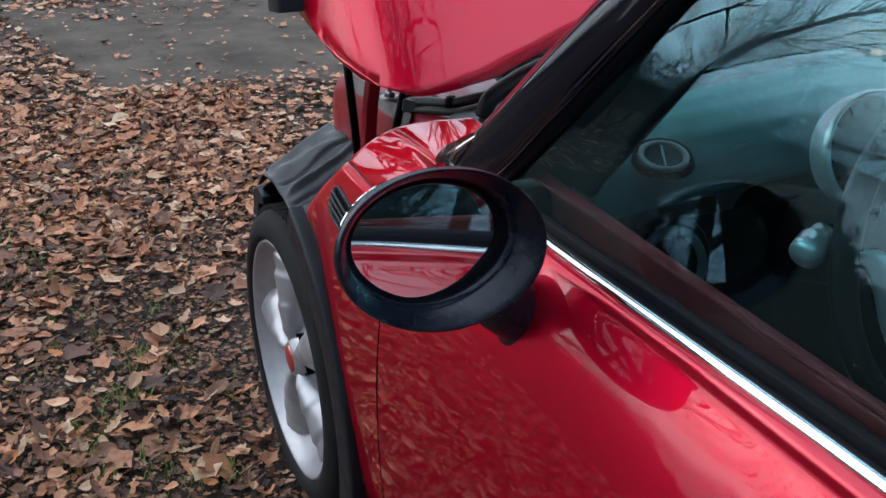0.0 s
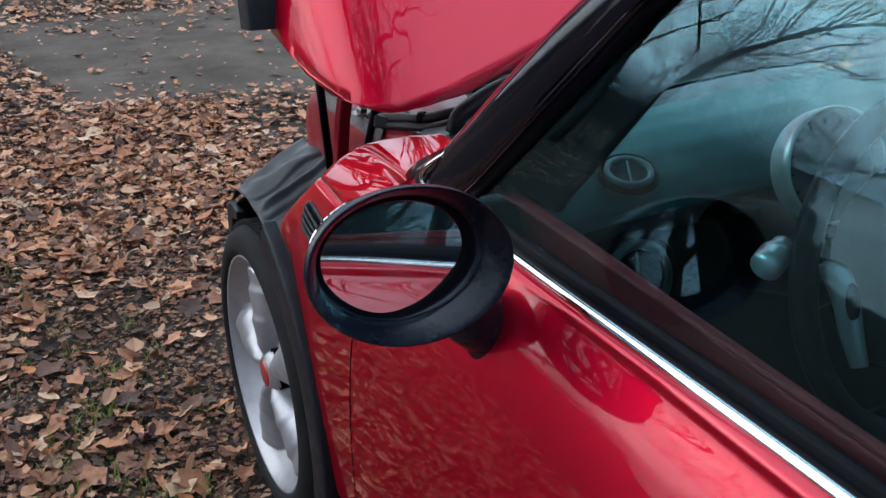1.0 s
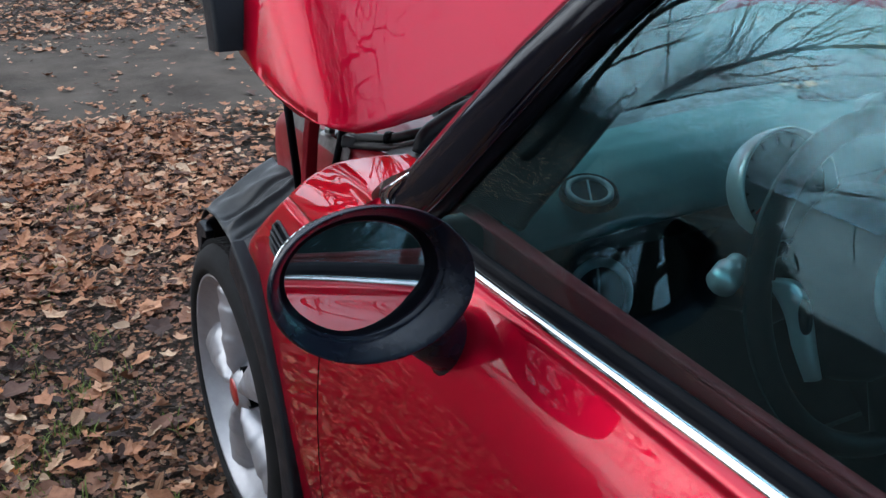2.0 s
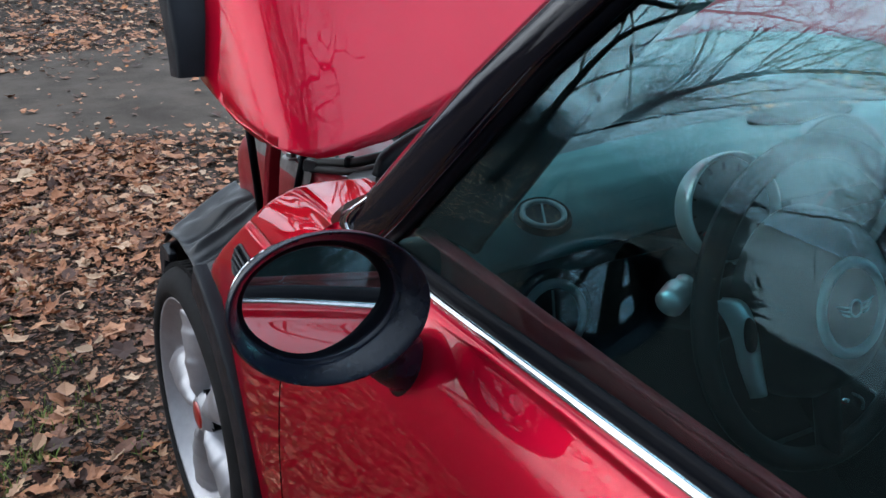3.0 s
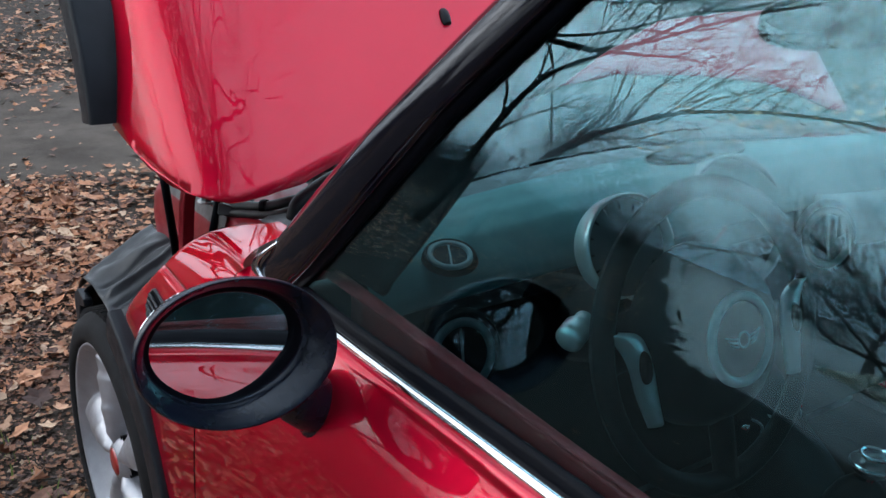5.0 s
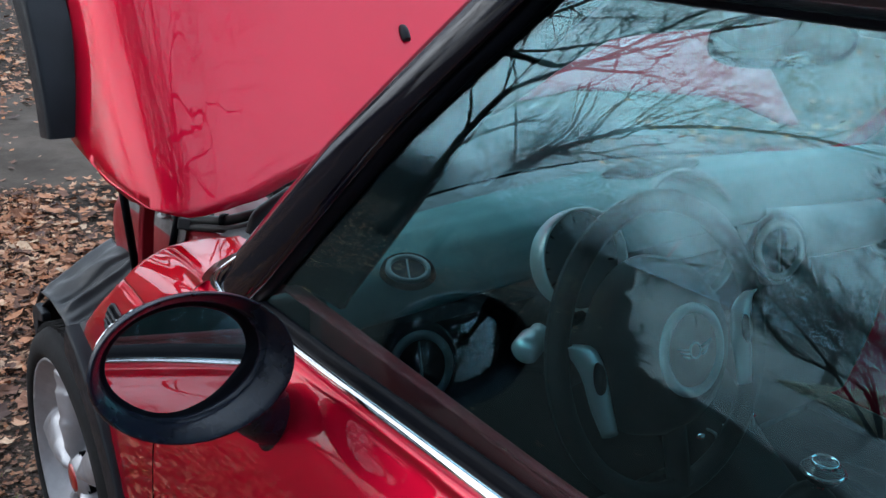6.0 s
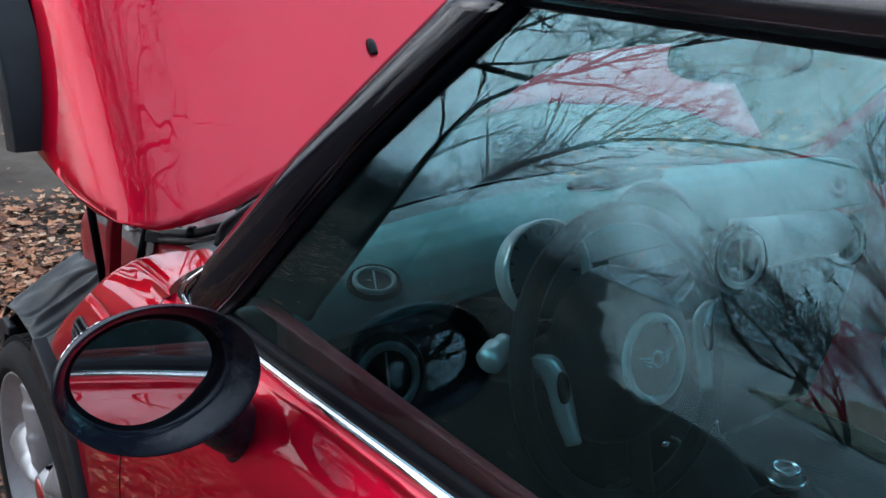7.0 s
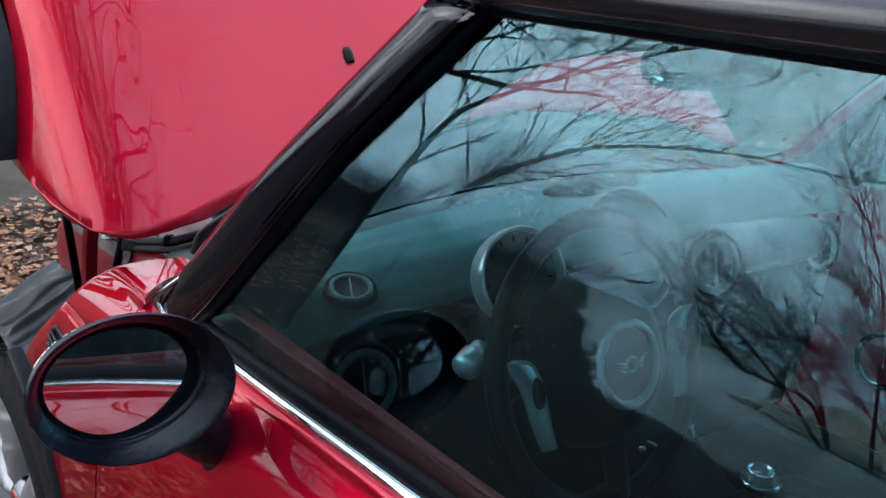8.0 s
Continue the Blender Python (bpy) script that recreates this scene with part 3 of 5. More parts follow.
def build_pillar_edge(side):
    """Body-coloured lip of the pillar beside the windscreen."""
    fx = (lambda p: p) if side < 0 else mirrored

    def f(u, v):
        k = 0.25 + u * 2.75
        i = min(int(k), 2)
        po = Vector(A_OUT[i]).lerp(Vector(A_OUT[i + 1]), k - i)
        w = 1 - 0.5 * u
        return fx(Vector((glass_x(po.y) + 0.032 + 0.010 * v + 0.004 * math.sin(3.14 * v), po.x - 0.003 + 0.026 * w * v, po.y + (0.002 + 0.014 * v) * w + 0.003 * math.sin(3.14 * v))))
    return solid(part("pillar_edge", grid(f, 30, 7), M_RED, CAR, "dark red painted pillar edge"), 0.006)


build_pillar_edge(-1)
build_pillar_edge(1)


def windscreen(u, v):
    x = lerp(0.136, 2 * MID - 0.136, u)
    c = 1 - ((x - MID) / (MID - 0.136)) ** 2
    base = Vector((x, -0.555 + 0.125 * c, 0.895 + 0.035 * c))
    xt = lerp(0.222, 2 * MID - 0.222, u)
    top = Vector((xt, -0.955 + 0.06 * c, 1.295 + 0.06 * c))
    p = base.lerp(top, v)
    p.z += 0.018 * math.sin(math.pi * v)
    p.y += 0.018 * math.sin(math.pi * v)
    return p


ob = solid(part("windscreen", grid(windscreen, 30, 16), M_SCREEN, CAR, "clear curved windscreen"), 0.005, 0.0)
ob.visible_shadow = False
ob.modifiers["solid"].use_rim = False
edge = [windscreen(0, 1 - k / 12) for k in range(13)] + [windscreen(k / 24, 0) for k in range(1, 25)] + [windscreen(1, k / 12) for k in range(1, 13)]
part("windscreen_seal", tube(edge, 0.0045, 8), M_SEAL, CAR, "black rubber windscreen seal")


def roof(u, v):
    x = lerp(0.195, 2 * MID - 0.195, u)
    c = 1 - abs((x - MID) / (MID - 0.195)) ** 2.6
    y = lerp(-0.945 + 0.06 * c, -2.75, v)
    crown = 0.105 * (1 - math.exp(-3.2 * c)) * smooth01(0.35 + v * 2.2) + 0.05 * c * (1 - smooth01(0.35 + v * 2.2))
    return Vector((x, y, 1.325 + crown - 0.12 * smooth01((v - 0.6) / 0.5) ** 2))


solid(part("roof", grid(roof, 60, 30), M_ROOF, CAR, "satin black roof"), 0.02, -1.0)
solid(part("headlining", grid(lambda u, v: roof(lerp(0.05, 0.95, u), lerp(0.03, 0.95, v)) - Vector((0, 0, 0.035)), 20, 14), M_HEAD, CAR), 0.004)

for sd in (-1, 1):
    fx = (lambda p: p) if sd < 0 else mirrored
    # cant rail over the side glass, with its rounded gutter lip
    rail = [fx(Vector((glass_x(1.30) - 0.006 + 0.0 * k, lerp(-0.97, -2.70, k / 20), 1.329 - 0.03 * smooth01((k - 12) / 9)))) for k in range(21)]
    part("cant_rail", tube(rail, 0.021, 24), M_ROOF, CAR, "black roof rail above the door glass")
    seal = [fx(Vector((glass_x(1.31) - 0.003, lerp(-1.05, -1.75, k / 8), 1.3085))) for k in range(9)]
    part("window_seal", tube(seal, 0.007, 8), M_SEAL, CAR)
    aseal = [fx(Vector((glass_x(z) - 0.004, y, z))) for y, z in A_IN]
    part("pillar_seal", tube(aseal, 0.010, 8), M_SEAL, CAR, "black rubber door frame seal")
    # rear pillars and tailgate
    bm = extrude_poly([fx(Vector((glass_x(z) + 0.004, y, z))) for y, z in ((-1.70, 0.89), (-1.74, 1.31), (-1.82, 1.31), (-1.80, 0.89))], ((0.04 if sd < 0 else -0.04), 0, 0))
    part("b_pillar", bm, M_GLOSSBLACK, CAR, smooth=False)
    def rear(u, v):
        z = lerp(0.89, 1.30, v)
        return fx(Vector((glass_x(z) + 0.05 * u * u, lerp(-1.80, -2.85 + 0.12 * v, u), z)))
    ob = solid(part("rear_side_window", grid(rear, 16, 8), M_GLASS, CAR, "green-tinted rear side glass"), 0.004, 0)
    ob.visible_shadow = False
bm = grid(lambda u, v: Vector((lerp(0.22, 2 * MID - 0.22, u), -2.95 + 0.22 * smooth01(v * 1.1 - 0.35) - 0.05 * math.sin(math.pi * u), lerp(0.35, 1.28, v))), 24, 20)
solid(part("tailgate", bm, M_RED, CAR, "glossy red tailgate"), 0.02)
bm = grid(lambda u, v: Vector((lerp(0.14, 2 * MID - 0.14, u), 0.52 + 0.12 * math.sin(math.pi * u), lerp(0.18, 0.40, v))), 24, 10)
solid(part("front_bumper", bm, M_RED, CAR, "red front bumper"), 0.05)

# belt line: chrome strip, rubber sill, all along the door
def belt(y):
    return 0.8885 + 0.012 * smooth01((-0.75 - y) / 0.5)


def strip(u, v):
    y = interp(u, [0, 0.3, 0.32, 1.0], [-0.585, -0.923, -0.931, -2.9])
    prof = [(0.0945, -0.0062), (0.0892, -0.0060), (0.0868, -0.0050), (0.0858, -0.0032), (0.0862, -0.0010), (0.0880, 0.0010), (0.0910, 0.0024), (0.0945, 0.0030), (0.0975, 0.0024)]
    k = v * (len(prof) - 1)
    i = min(int(k), len(prof) - 2)
    x, h = (lerp(prof[i][j], prof[i + 1][j], k - i) for j in (0, 1))
    if y > -0.925:
        h = max(h, -0.0035)
        x = max(x, 0.0870)
    return Vector((x + 0.16 * max(0, (-1.9 - y) / 1.15) ** 2, y, belt(y) + h))
part("chrome_strip", grid(strip, 80, 22), M_CHROME, DOOR, "polished chrome belt line strip")
curl = spline([(0.086, -0.66, 0.890), (0.081, -0.618, 0.893), (0.078, -0.603, 0.904), (0.079, -0.603, 0.916), (0.084, -0.614, 0.930), (0.096, -0.632, 0.948), (0.112, -0.652, 0.968), (0.126, -0.674, 0.990)], 6)
part("pillar_surround", tube(curl, [interp(k / 42, [0, 0.55, 1], [0.0035, 0.003, 0.0010]) for k in range(43)], 10), M_CHROME, DOOR, "chrome curl round the pillar foot")
def waist(u, v):
    y = lerp(-0.60, -1.75, u)
    prof = [(0.0958, 0.0055), (0.0962, 0.011), (0.0995, 0.0185), (0.1045, 0.0215), (0.1105, 0.0185)]
    k = v * 4
    i = min(int(k), 3)
    x, h = (lerp(prof[i][j], prof[i + 1][j], k - i) for j in (0, 1))
    return Vector((x, y, belt(y) + h - 0.004))
part("waist_seal", grid(waist, 40, 13), M_SEAL, DOOR, "black rubber window sill seal")
solid(part("door_card", grid(lambda u, v: Vector((lerp(0.124, lerp(0.170, 0.143, min(1.0, u * 2.2)), smooth01(v * 3)) + 0.012 * smooth01(v * 2 - 1), lerp(-0.70, -1.72, u), 0.920 - 0.39 * max(0.0, v - 0.14) ** 1.4 + 0.005 * math.sin(3.1 * min(1, v * 4)))), 30, 24), M_DOORCARD, DOOR, "oxblood red vinyl door card"), 0.01)
solid(part("door_card", grid(lambda u, v: mirrored(Vector((lerp(0.124, lerp(0.170, 0.143, min(1.0, u * 2.2)), smooth01(v * 3)) + 0.012 * smooth01(v * 2 - 1), lerp(-0.70, -1.72, u), 0.920 - 0.39 * max(0.0, v - 0.14) ** 1.4))), 30, 24), M_DOORCARD, DOOR_R, "oxblood red vinyl door card"), 0.01)


# ---- door mirror ----
def build_mirror():
    top = new("door_mirror")
    top.parent = CAR
    c = Vector((-0.0530, -0.8655, 0.9365))
    tilt = Matrix.Translation(c) @ Matrix.Rotation(radians(4.6), 4, "Z") @ Matrix.Rotation(radians(-7.0), 4, "X") @ Matrix.Rotation(radians(13.5), 4, "Y")
    W, H = 0.1070, 0.0752
    # shell: from the front dome over the rim, down a broad chamfer into the recess; (inset, depth)
    prof = [(1.0, 0.112), (0.78, 0.107), (0.56, 0.092), (0.35, 0.066), (0.17, 0.036), (0.045, 0.012), (0.0, 0.002), (-1, -0.003), (-2, -0.004), (-5, -0.002), (-12, 0.006), (-17, 0.013), (-18, 0.0165), (-19.5, 0.0195), (-21, 0.0200), (-27, 0.023), (-30, 0.028), (-31, 0.042)]

    def f(u, v):
        a = u * 6.283185
        k = v * (len(prof) - 1)
        i = min(int(k), len(prof) - 2)
        def at(q):
            o = q[0]
            if o >= 0:
                return Vector((W * (1 - o) * math.cos(a), q[1], H * (1 - o) * math.sin(a)))
            o = -o / 1000
            o *= 0.92 + 0.75 * max(0.0, math.cos(a + 0.38)) ** 2 - 0.20 * max(0.0, math.sin(a)) ** 2
            return Vector(((W - o) * math.cos(a), q[1], (H - o) * math.sin(a)))
        return tilt @ at(prof[i]).lerp(at(prof[i + 1]), k - i)
    part("housing", grid(lambda u, v: f(u, v * 14 / 17), 80, 47, close_u=True), M_MIRRORCAP, top, "satin black plastic mirror housing")
    part("glass_recess", grid(lambda u, v: f(u, (14 + 3 * v) / 17), 80, 13, close_u=True), M_SEAL, top, "black recess round the mirror glass")
    face = Matrix.Rotation(radians(MIRROR_YAW), 4, "Z") @ Matrix.Rotation(radians(MIRROR_PITCH), 4, "X") @ Matrix.Rotation(radians(13.0), 4, "Y")
    g = tilt @ Vector((-0.004, 0.027, 0.002))
    bm = bmesh.new()
    vs = [bm.verts.new(g + face @ Vector((0.090 * math.cos(6.283185 * k / 64), 0, 0.0620 * math.sin(6.283185 * k / 64)))) for k in range(64)]
    bm.faces.new(vs)
    solid(part("mirror_glass", bm, M_MIRROR, top, "oval mirror glass", smooth=False), 0.002, 0)
    # foot down to the door
    foot = spline([(0.018, -0.815, 0.870), (0.028, -0.818, 0.850), (0.042, -0.820, 0.832), (0.055, -0.820, 0.818)], 5)
    n = len(foot) - 1
    part("foot", tube(foot, [interp(k / n, [0, 0.4, 0.85, 1], [0.034, 0.034, 0.029, 0.033]) for k in range(n + 1)], 24), M_MIRRORCAP, top, "black mirror foot")
    return top


MIRROR_YAW, MIRROR_PITCH = 6.0, -10.6
build_mirror()


# ---- side vent in the wing ----
def on_skin(y, z, out=0.0):
    s = s_of_z(y, z)
    p = skin(s, y)
    a, b = skin(s + 0.05, y) - skin(s - 0.05, y), skin(s, y + 0.01) - skin(s, y - 0.01)
    n = a.cross(b).normalized()
    if n.x > 0:
        n = -n
    return p + out * n


def build_side_vent():
    y0, z0, y1, z1 = -0.294, 0.742, -0.414, 0.737
    d = Vector((y1 - y0, z1 - z0))
    L = d.length
    d.normalize()
    nrm = Vector((-d.y, d.x))
    def pt(a, b, out):
        return on_skin(y0 + d.x * a + nrm.x * b, z0 + d.y * a + nrm.y * b, out)
    top = new("side_vent")
    top.parent = CAR
    outline = []
    R = 0.021
    for k in range(13):
        t = radians(90 + 180 * k / 12)
        outline.append((R * math.cos(t), R * math.sin(t)))
    for k in range(13):
        t = radians(-90 + 180 * k / 12)
        outline.append((L + R * math.cos(t), R * math.sin(t)))
    bm = bmesh.new()
    rings = []
    for sc, out in ((1.12, 0.001), (1.10, 0.004), (1.0, 0.005), (0.93, 0.003), (0.90, 0.0015)):
        rings.append([bm.verts.new(pt(L / 2 + (a - L / 2) * (1 + (sc - 1) * 0.6), b * sc, out)) for a, b in outline])
    for r0, r1 in zip(rings, rings[1:]):
        for k in range(len(outline)):
            bm.faces.new((r0[k], r0[(k + 1) % len(outline)], r1[(k + 1) % len(outline)], r1[k]))
    part("surround", bm, M_TRIM, top)
    bm = bmesh.new()
    bm.faces.new([bm.verts.new(pt(a, b * 0.95, 0.0012)) for a, b in outline])
    part("backing", bm, M_SEAL, top)
    for b in (-0.009, 0.0, 0.009):
        part("vent_slat", tube([pt(a * L / 6, b, 0.004) for a in range(-1, 8) if abs(b) < 0.01 or 0 <= a <= 6], 0.0028, 8), M_TRIM, top)


build_side_vent()


# ---- engine bay ----
def frame_at(c, axis):
    """A pose at c whose z runs along the axis."""
    return Matrix.Translation(c) @ Vector(axis).normalized().to_track_quat("Z", "Y").to_matrix().to_4x4()


bolt_m = Matrix.Translation((0.177, -0.165, 0.852))
part("strut_washer", lathe([(0.016, 0.0), (0.016, 0.0025), (0.010, 0.003), (0.0, 0.003)], bolt_m, 20), M_STEEL, CAR, "zinc-plated washer")
part("strut_bolt", lathe([(0.0095, 0.002), (0.0095, 0.009), (0.008, 0.011), (0.0045, 0.011), (0.0045, 0.016), (0.0, 0.017)], bolt_m, 6), M_STEEL, CAR, "zinc-plated strut bolt", smooth=False)
part("flange", grid(lambda u, v: Vector((0.1668 + 0.007 * v, lerp(0.02, -0.26, u), lerp(0.829, 0.853, v) - wing_drop(lerp(0.02, -0.26, u)))), 20, 4), M_FLANGE, CAR, "bare grey sealed seam of the inner wing")
part("gas_strut", tube([(0.12, -0.162, 0.765), (0.098, -0.18, 0.95)], 0.007, 10), M_SEAL, CAR, "thin black gas strut")
part("hinge_arm", tube([(0.13, -0.181, 0.77), (0.132, -0.195, 0.86), (0.14, -0.215, 0.96)], 0.0145, 4), M_REDIN, CAR, "red painted bonnet hinge arm", smooth=False, bevel=0.003)
part("gas_strut", tube([(0.152, -0.235, 0.80), (0.187, -0.215, 0.905)], 0.006, 10), M_SEAL, CAR, "thin black gas strut")
part("hose", tube(spline([(0.186, -0.228, 0.860), (0.200, -0.258, 0.868), (0.222, -0.300, 0.876), (0.262, -0.330, 0.890), (0.34, -0.345, 0.900)], 6), 0.0085, 12), M_HOSE, CAR, "black rubber hose")
part("hose", tube(spline([(0.186, -0.240, 0.853), (0.198, -0.278, 0.861), (0.226, -0.324, 0.869), (0.262, -0.350, 0.882), (0.34, -0.365, 0.890)], 6), 0.0065, 12), M_HOSE, CAR, "black rubber hose")
part("hose_connector", box(-0.012, -0.016, -0.008, 0.012, 0.016, 0.012, m=frame_at((0.186, -0.232, 0.855), (0.2, 0.1, 1)) @ Matrix.Rotation(radians(25), 4, "Z")), M_ENGINE, CAR, "black square hose connector", smooth=False, bevel=0.003)
part("hose_clip", lathe([(0.0115, -0.005), (0.0125, 0.0), (0.0115, 0.005)], frame_at((0.222, -0.300, 0.876), (1, -1.2, 0.2)), 16), M_SEAL, CAR)
part("strut_well", lathe([(0.036, 0.0), (0.034, 0.003), (0.028, 0.004), (0.026, -0.02), (0.0, -0.025)], Matrix.Translation((0.208, -0.205, 0.858)) @ Matrix.Diagonal((1.0, 0.85, 1, 1)), 28), M_SEAL, CAR, "black open well in the strut tower")
part("grommet", lathe([(0.016, 0.0), (0.014, 0.006), (0.0, 0.008)], frame_at((0.170, 0.10, 0.70), (-1, 0.3, 0.2)), 16), M_SEAL, CAR, "black rubber grommet")
# air box with its ribs, and the cover arm that runs up to the screen
part("air_box", grid(lambda u, v: Vector((lerp(0.30, 0.56, u), lerp(-0.36, -0.16, v), 0.885 + 0.02 * math.sin(3.14 * v) + 0.012 * u)), 8, 8), M_ENGINE, CAR, "ribbed black air box")
for k in range(8):
    yy = -0.34 + 0.022 * k
    part("air_box_rib", tube([(0.31, yy, 0.895 + 0.018 * math.sin(3.14 * (yy + 0.36) / 0.2)), (0.55, yy, 0.907 + 0.018 * math.sin(3.14 * (yy + 0.36) / 0.2))], 0.006, 6), M_ENGINE, CAR)
part("cover_arm", tube(spline([(0.228, -0.395, 0.882), (0.236, -0.395, 0.905), (0.26, -0.39, 0.918), (0.31, -0.375, 0.932), (0.40, -0.36, 0.95)], 5), [0.013] * 21, 10), M_TRIM, CAR, "black cover arm below the windscreen")
part("engine", box(0.45, -0.40, 0.35, 1.25, 0.35, 0.82), M_ENGINE, CAR, "black engine cover", bevel=0.02)
part("scuttle_panel", grid(lambda u, v: (lerp(0.20, 2 * MID - 0.20, u), lerp(-0.33, -0.52, v) + 0.12 * (1 - (2 * u - 1) ** 2), 0.865 + 0.03 * v + 0.03 * (1 - (2 * u - 1) ** 2) + 0.100 * (1 - v) * max(0.0, 1 - (2 * u - 1) ** 2) ** 1.5), 40, 12), M_ENGINE, CAR, "black plastic scuttle panel")
part("bulkhead", box(0.16, -0.62, 0.3, 1.52, -0.58, 0.86), M_ENGINE, CAR)

# ---- cabin ----
def dash(u, v):
    x = lerp(0.165, 2 * MID - 0.165, u)
    c = 1 - ((x - MID) / 0.69) ** 2
    prof = [(-0.585, 0.893), (-0.61, 0.925), (-0.645, 0.943), (-0.68, 0.945), (-0.71, 0.930), (-0.732, 0.905), (-0.745, 0.882), (-0.748, 0.868), (-0.74, 0.862), (-0.72, 0.865), (-0.70, 0.87)]
    k = v * (len(prof) - 1)
    i = min(int(k), len(prof) - 2)
    y, z = (lerp(prof[i][j], prof[i + 1][j], k - i) for j in (0, 1))
    return Vector((x, y + 0.118 * c * max(0, 1 - v * 4), z + 0.02 * c))


DASH = part("dashboard", grid(dash, 40, 41), M_DASH, CAR, "grey moulded dashboard with teal window light in its colour")
part("floor_pan", box(0.15, -2.8, 0.26, 1.53, -0.62, 0.30), M_DASHDARK, CAR)


def round_ring(c, axis, r, tube_r, mat, parent, name, label="", n=40, m=8):
    axis = Vector(axis).normalized()
    a = axis.orthogonal().normalized()
    b = axis.cross(a)
    c = Vector(c)
    def f(u, v):
        t, p = u * 6.283185, v * 6.283185
        d = math.cos(t) * a + math.sin(t) * b
        return c + d * (r + tube_r * math.cos(p)) + axis * tube_r * math.sin(p)
    return part(name, grid(f, n, m + 1, close_u=True), mat, parent, label)


def build_dash_vent(c, axis, r, parent):
    z = Vector(axis).normalized()
    up = (Vector((0, 0, 1)) - z * z.z).normalized()
    side = up.cross(z)
    m = Matrix(((side.x, up.x, z.x, c[0]), (side.y, up.y, z.y, c[1]), (side.z, up.z, z.z, c[2]), (0, 0, 0, 1)))
    ob = part("air_vent", lathe([(r * 1.16, -0.005), (r * 1.14, 0.000), (r * 1.06, 0.0015), (r * 1.0, 0.0018), (r * 0.92, 0.0012), (r * 0.88, -0.001), (r * 0.84, -0.016)], m, 36), M_RINGIN, parent, "round air vent with a silver ring")
    # nearly flat black disc paints the dark depth of the throat
    part("vent_throat_shade", lathe([(r * 0.90, -0.0025), (0.0, -0.004)], m, 28), M_SEAL, ob, "black disc painting the shade in the vent throat")
    part("vent_surround", lathe([(r * 1.45, -0.008), (r * 1.34, -0.001), (r * 1.30, 0.0), (r * 1.15, -0.004)], m, 36), M_DASHDARK, ob)
    part("vent_blade", box(-0.0010, -r * 0.82, -0.004, 0.0010, r * 0.82, -0.0005, m=m), M_RINGIN, ob, smooth=False)
    return ob


build_dash_vent((0.279, -0.737, 0.933), (-0.13, -0.25, 0.958), 0.025, DASH)
build_dash_vent((1.396, -0.726, 0.922), (-0.05, -0.62, 0.78), 0.024, DASH)
build_dash_vent((0.998, -0.800, 0.850), (-0.25, -0.93, 0.25), 0.044, DASH)
build_dash_vent((1.40, -0.775, 0.808), (-0.25, -0.93, 0.25), 0.040, DASH)
build_dash_vent((0.28, -0.775, 0.808), (-0.05, -0.96, 0.25), 0.042, DASH)
# the tubular dash bolster between the centre vents
bm = tube([(1.02, -0.76, 0.862), (1.15, -0.765, 0.85), (1.38, -0.745, 0.825)], 0.046, 20)
part("dash_bolster", bm, M_RINGIN, DASH, "satin silver tubular dash trim")
part("lower_dash", grid(lambda u, v: Vector((lerp(0.17, 2 * MID - 0.17, u), lerp(-0.748, -0.70, v) - 0.02 * math.sin(3.1 * v), lerp(0.853, 0.40, v))), 20, 12), M_DASHDARK, DASH, "black lower dashboard, darkened for cabin shade")
# oval grille on the dash top
bm = bmesh.new()
bm.faces.new([bm.verts.new((0.85 + 0.115 * math.cos(6.2832 * k / 40), -0.628 + 0.035 * math.sin(6.2832 * k / 40), 0.972)) for k in range(40)])
solid(part("top_grille", bm, M_DASHDARK, DASH, "dark oval grille on the dash top"), 0.006)


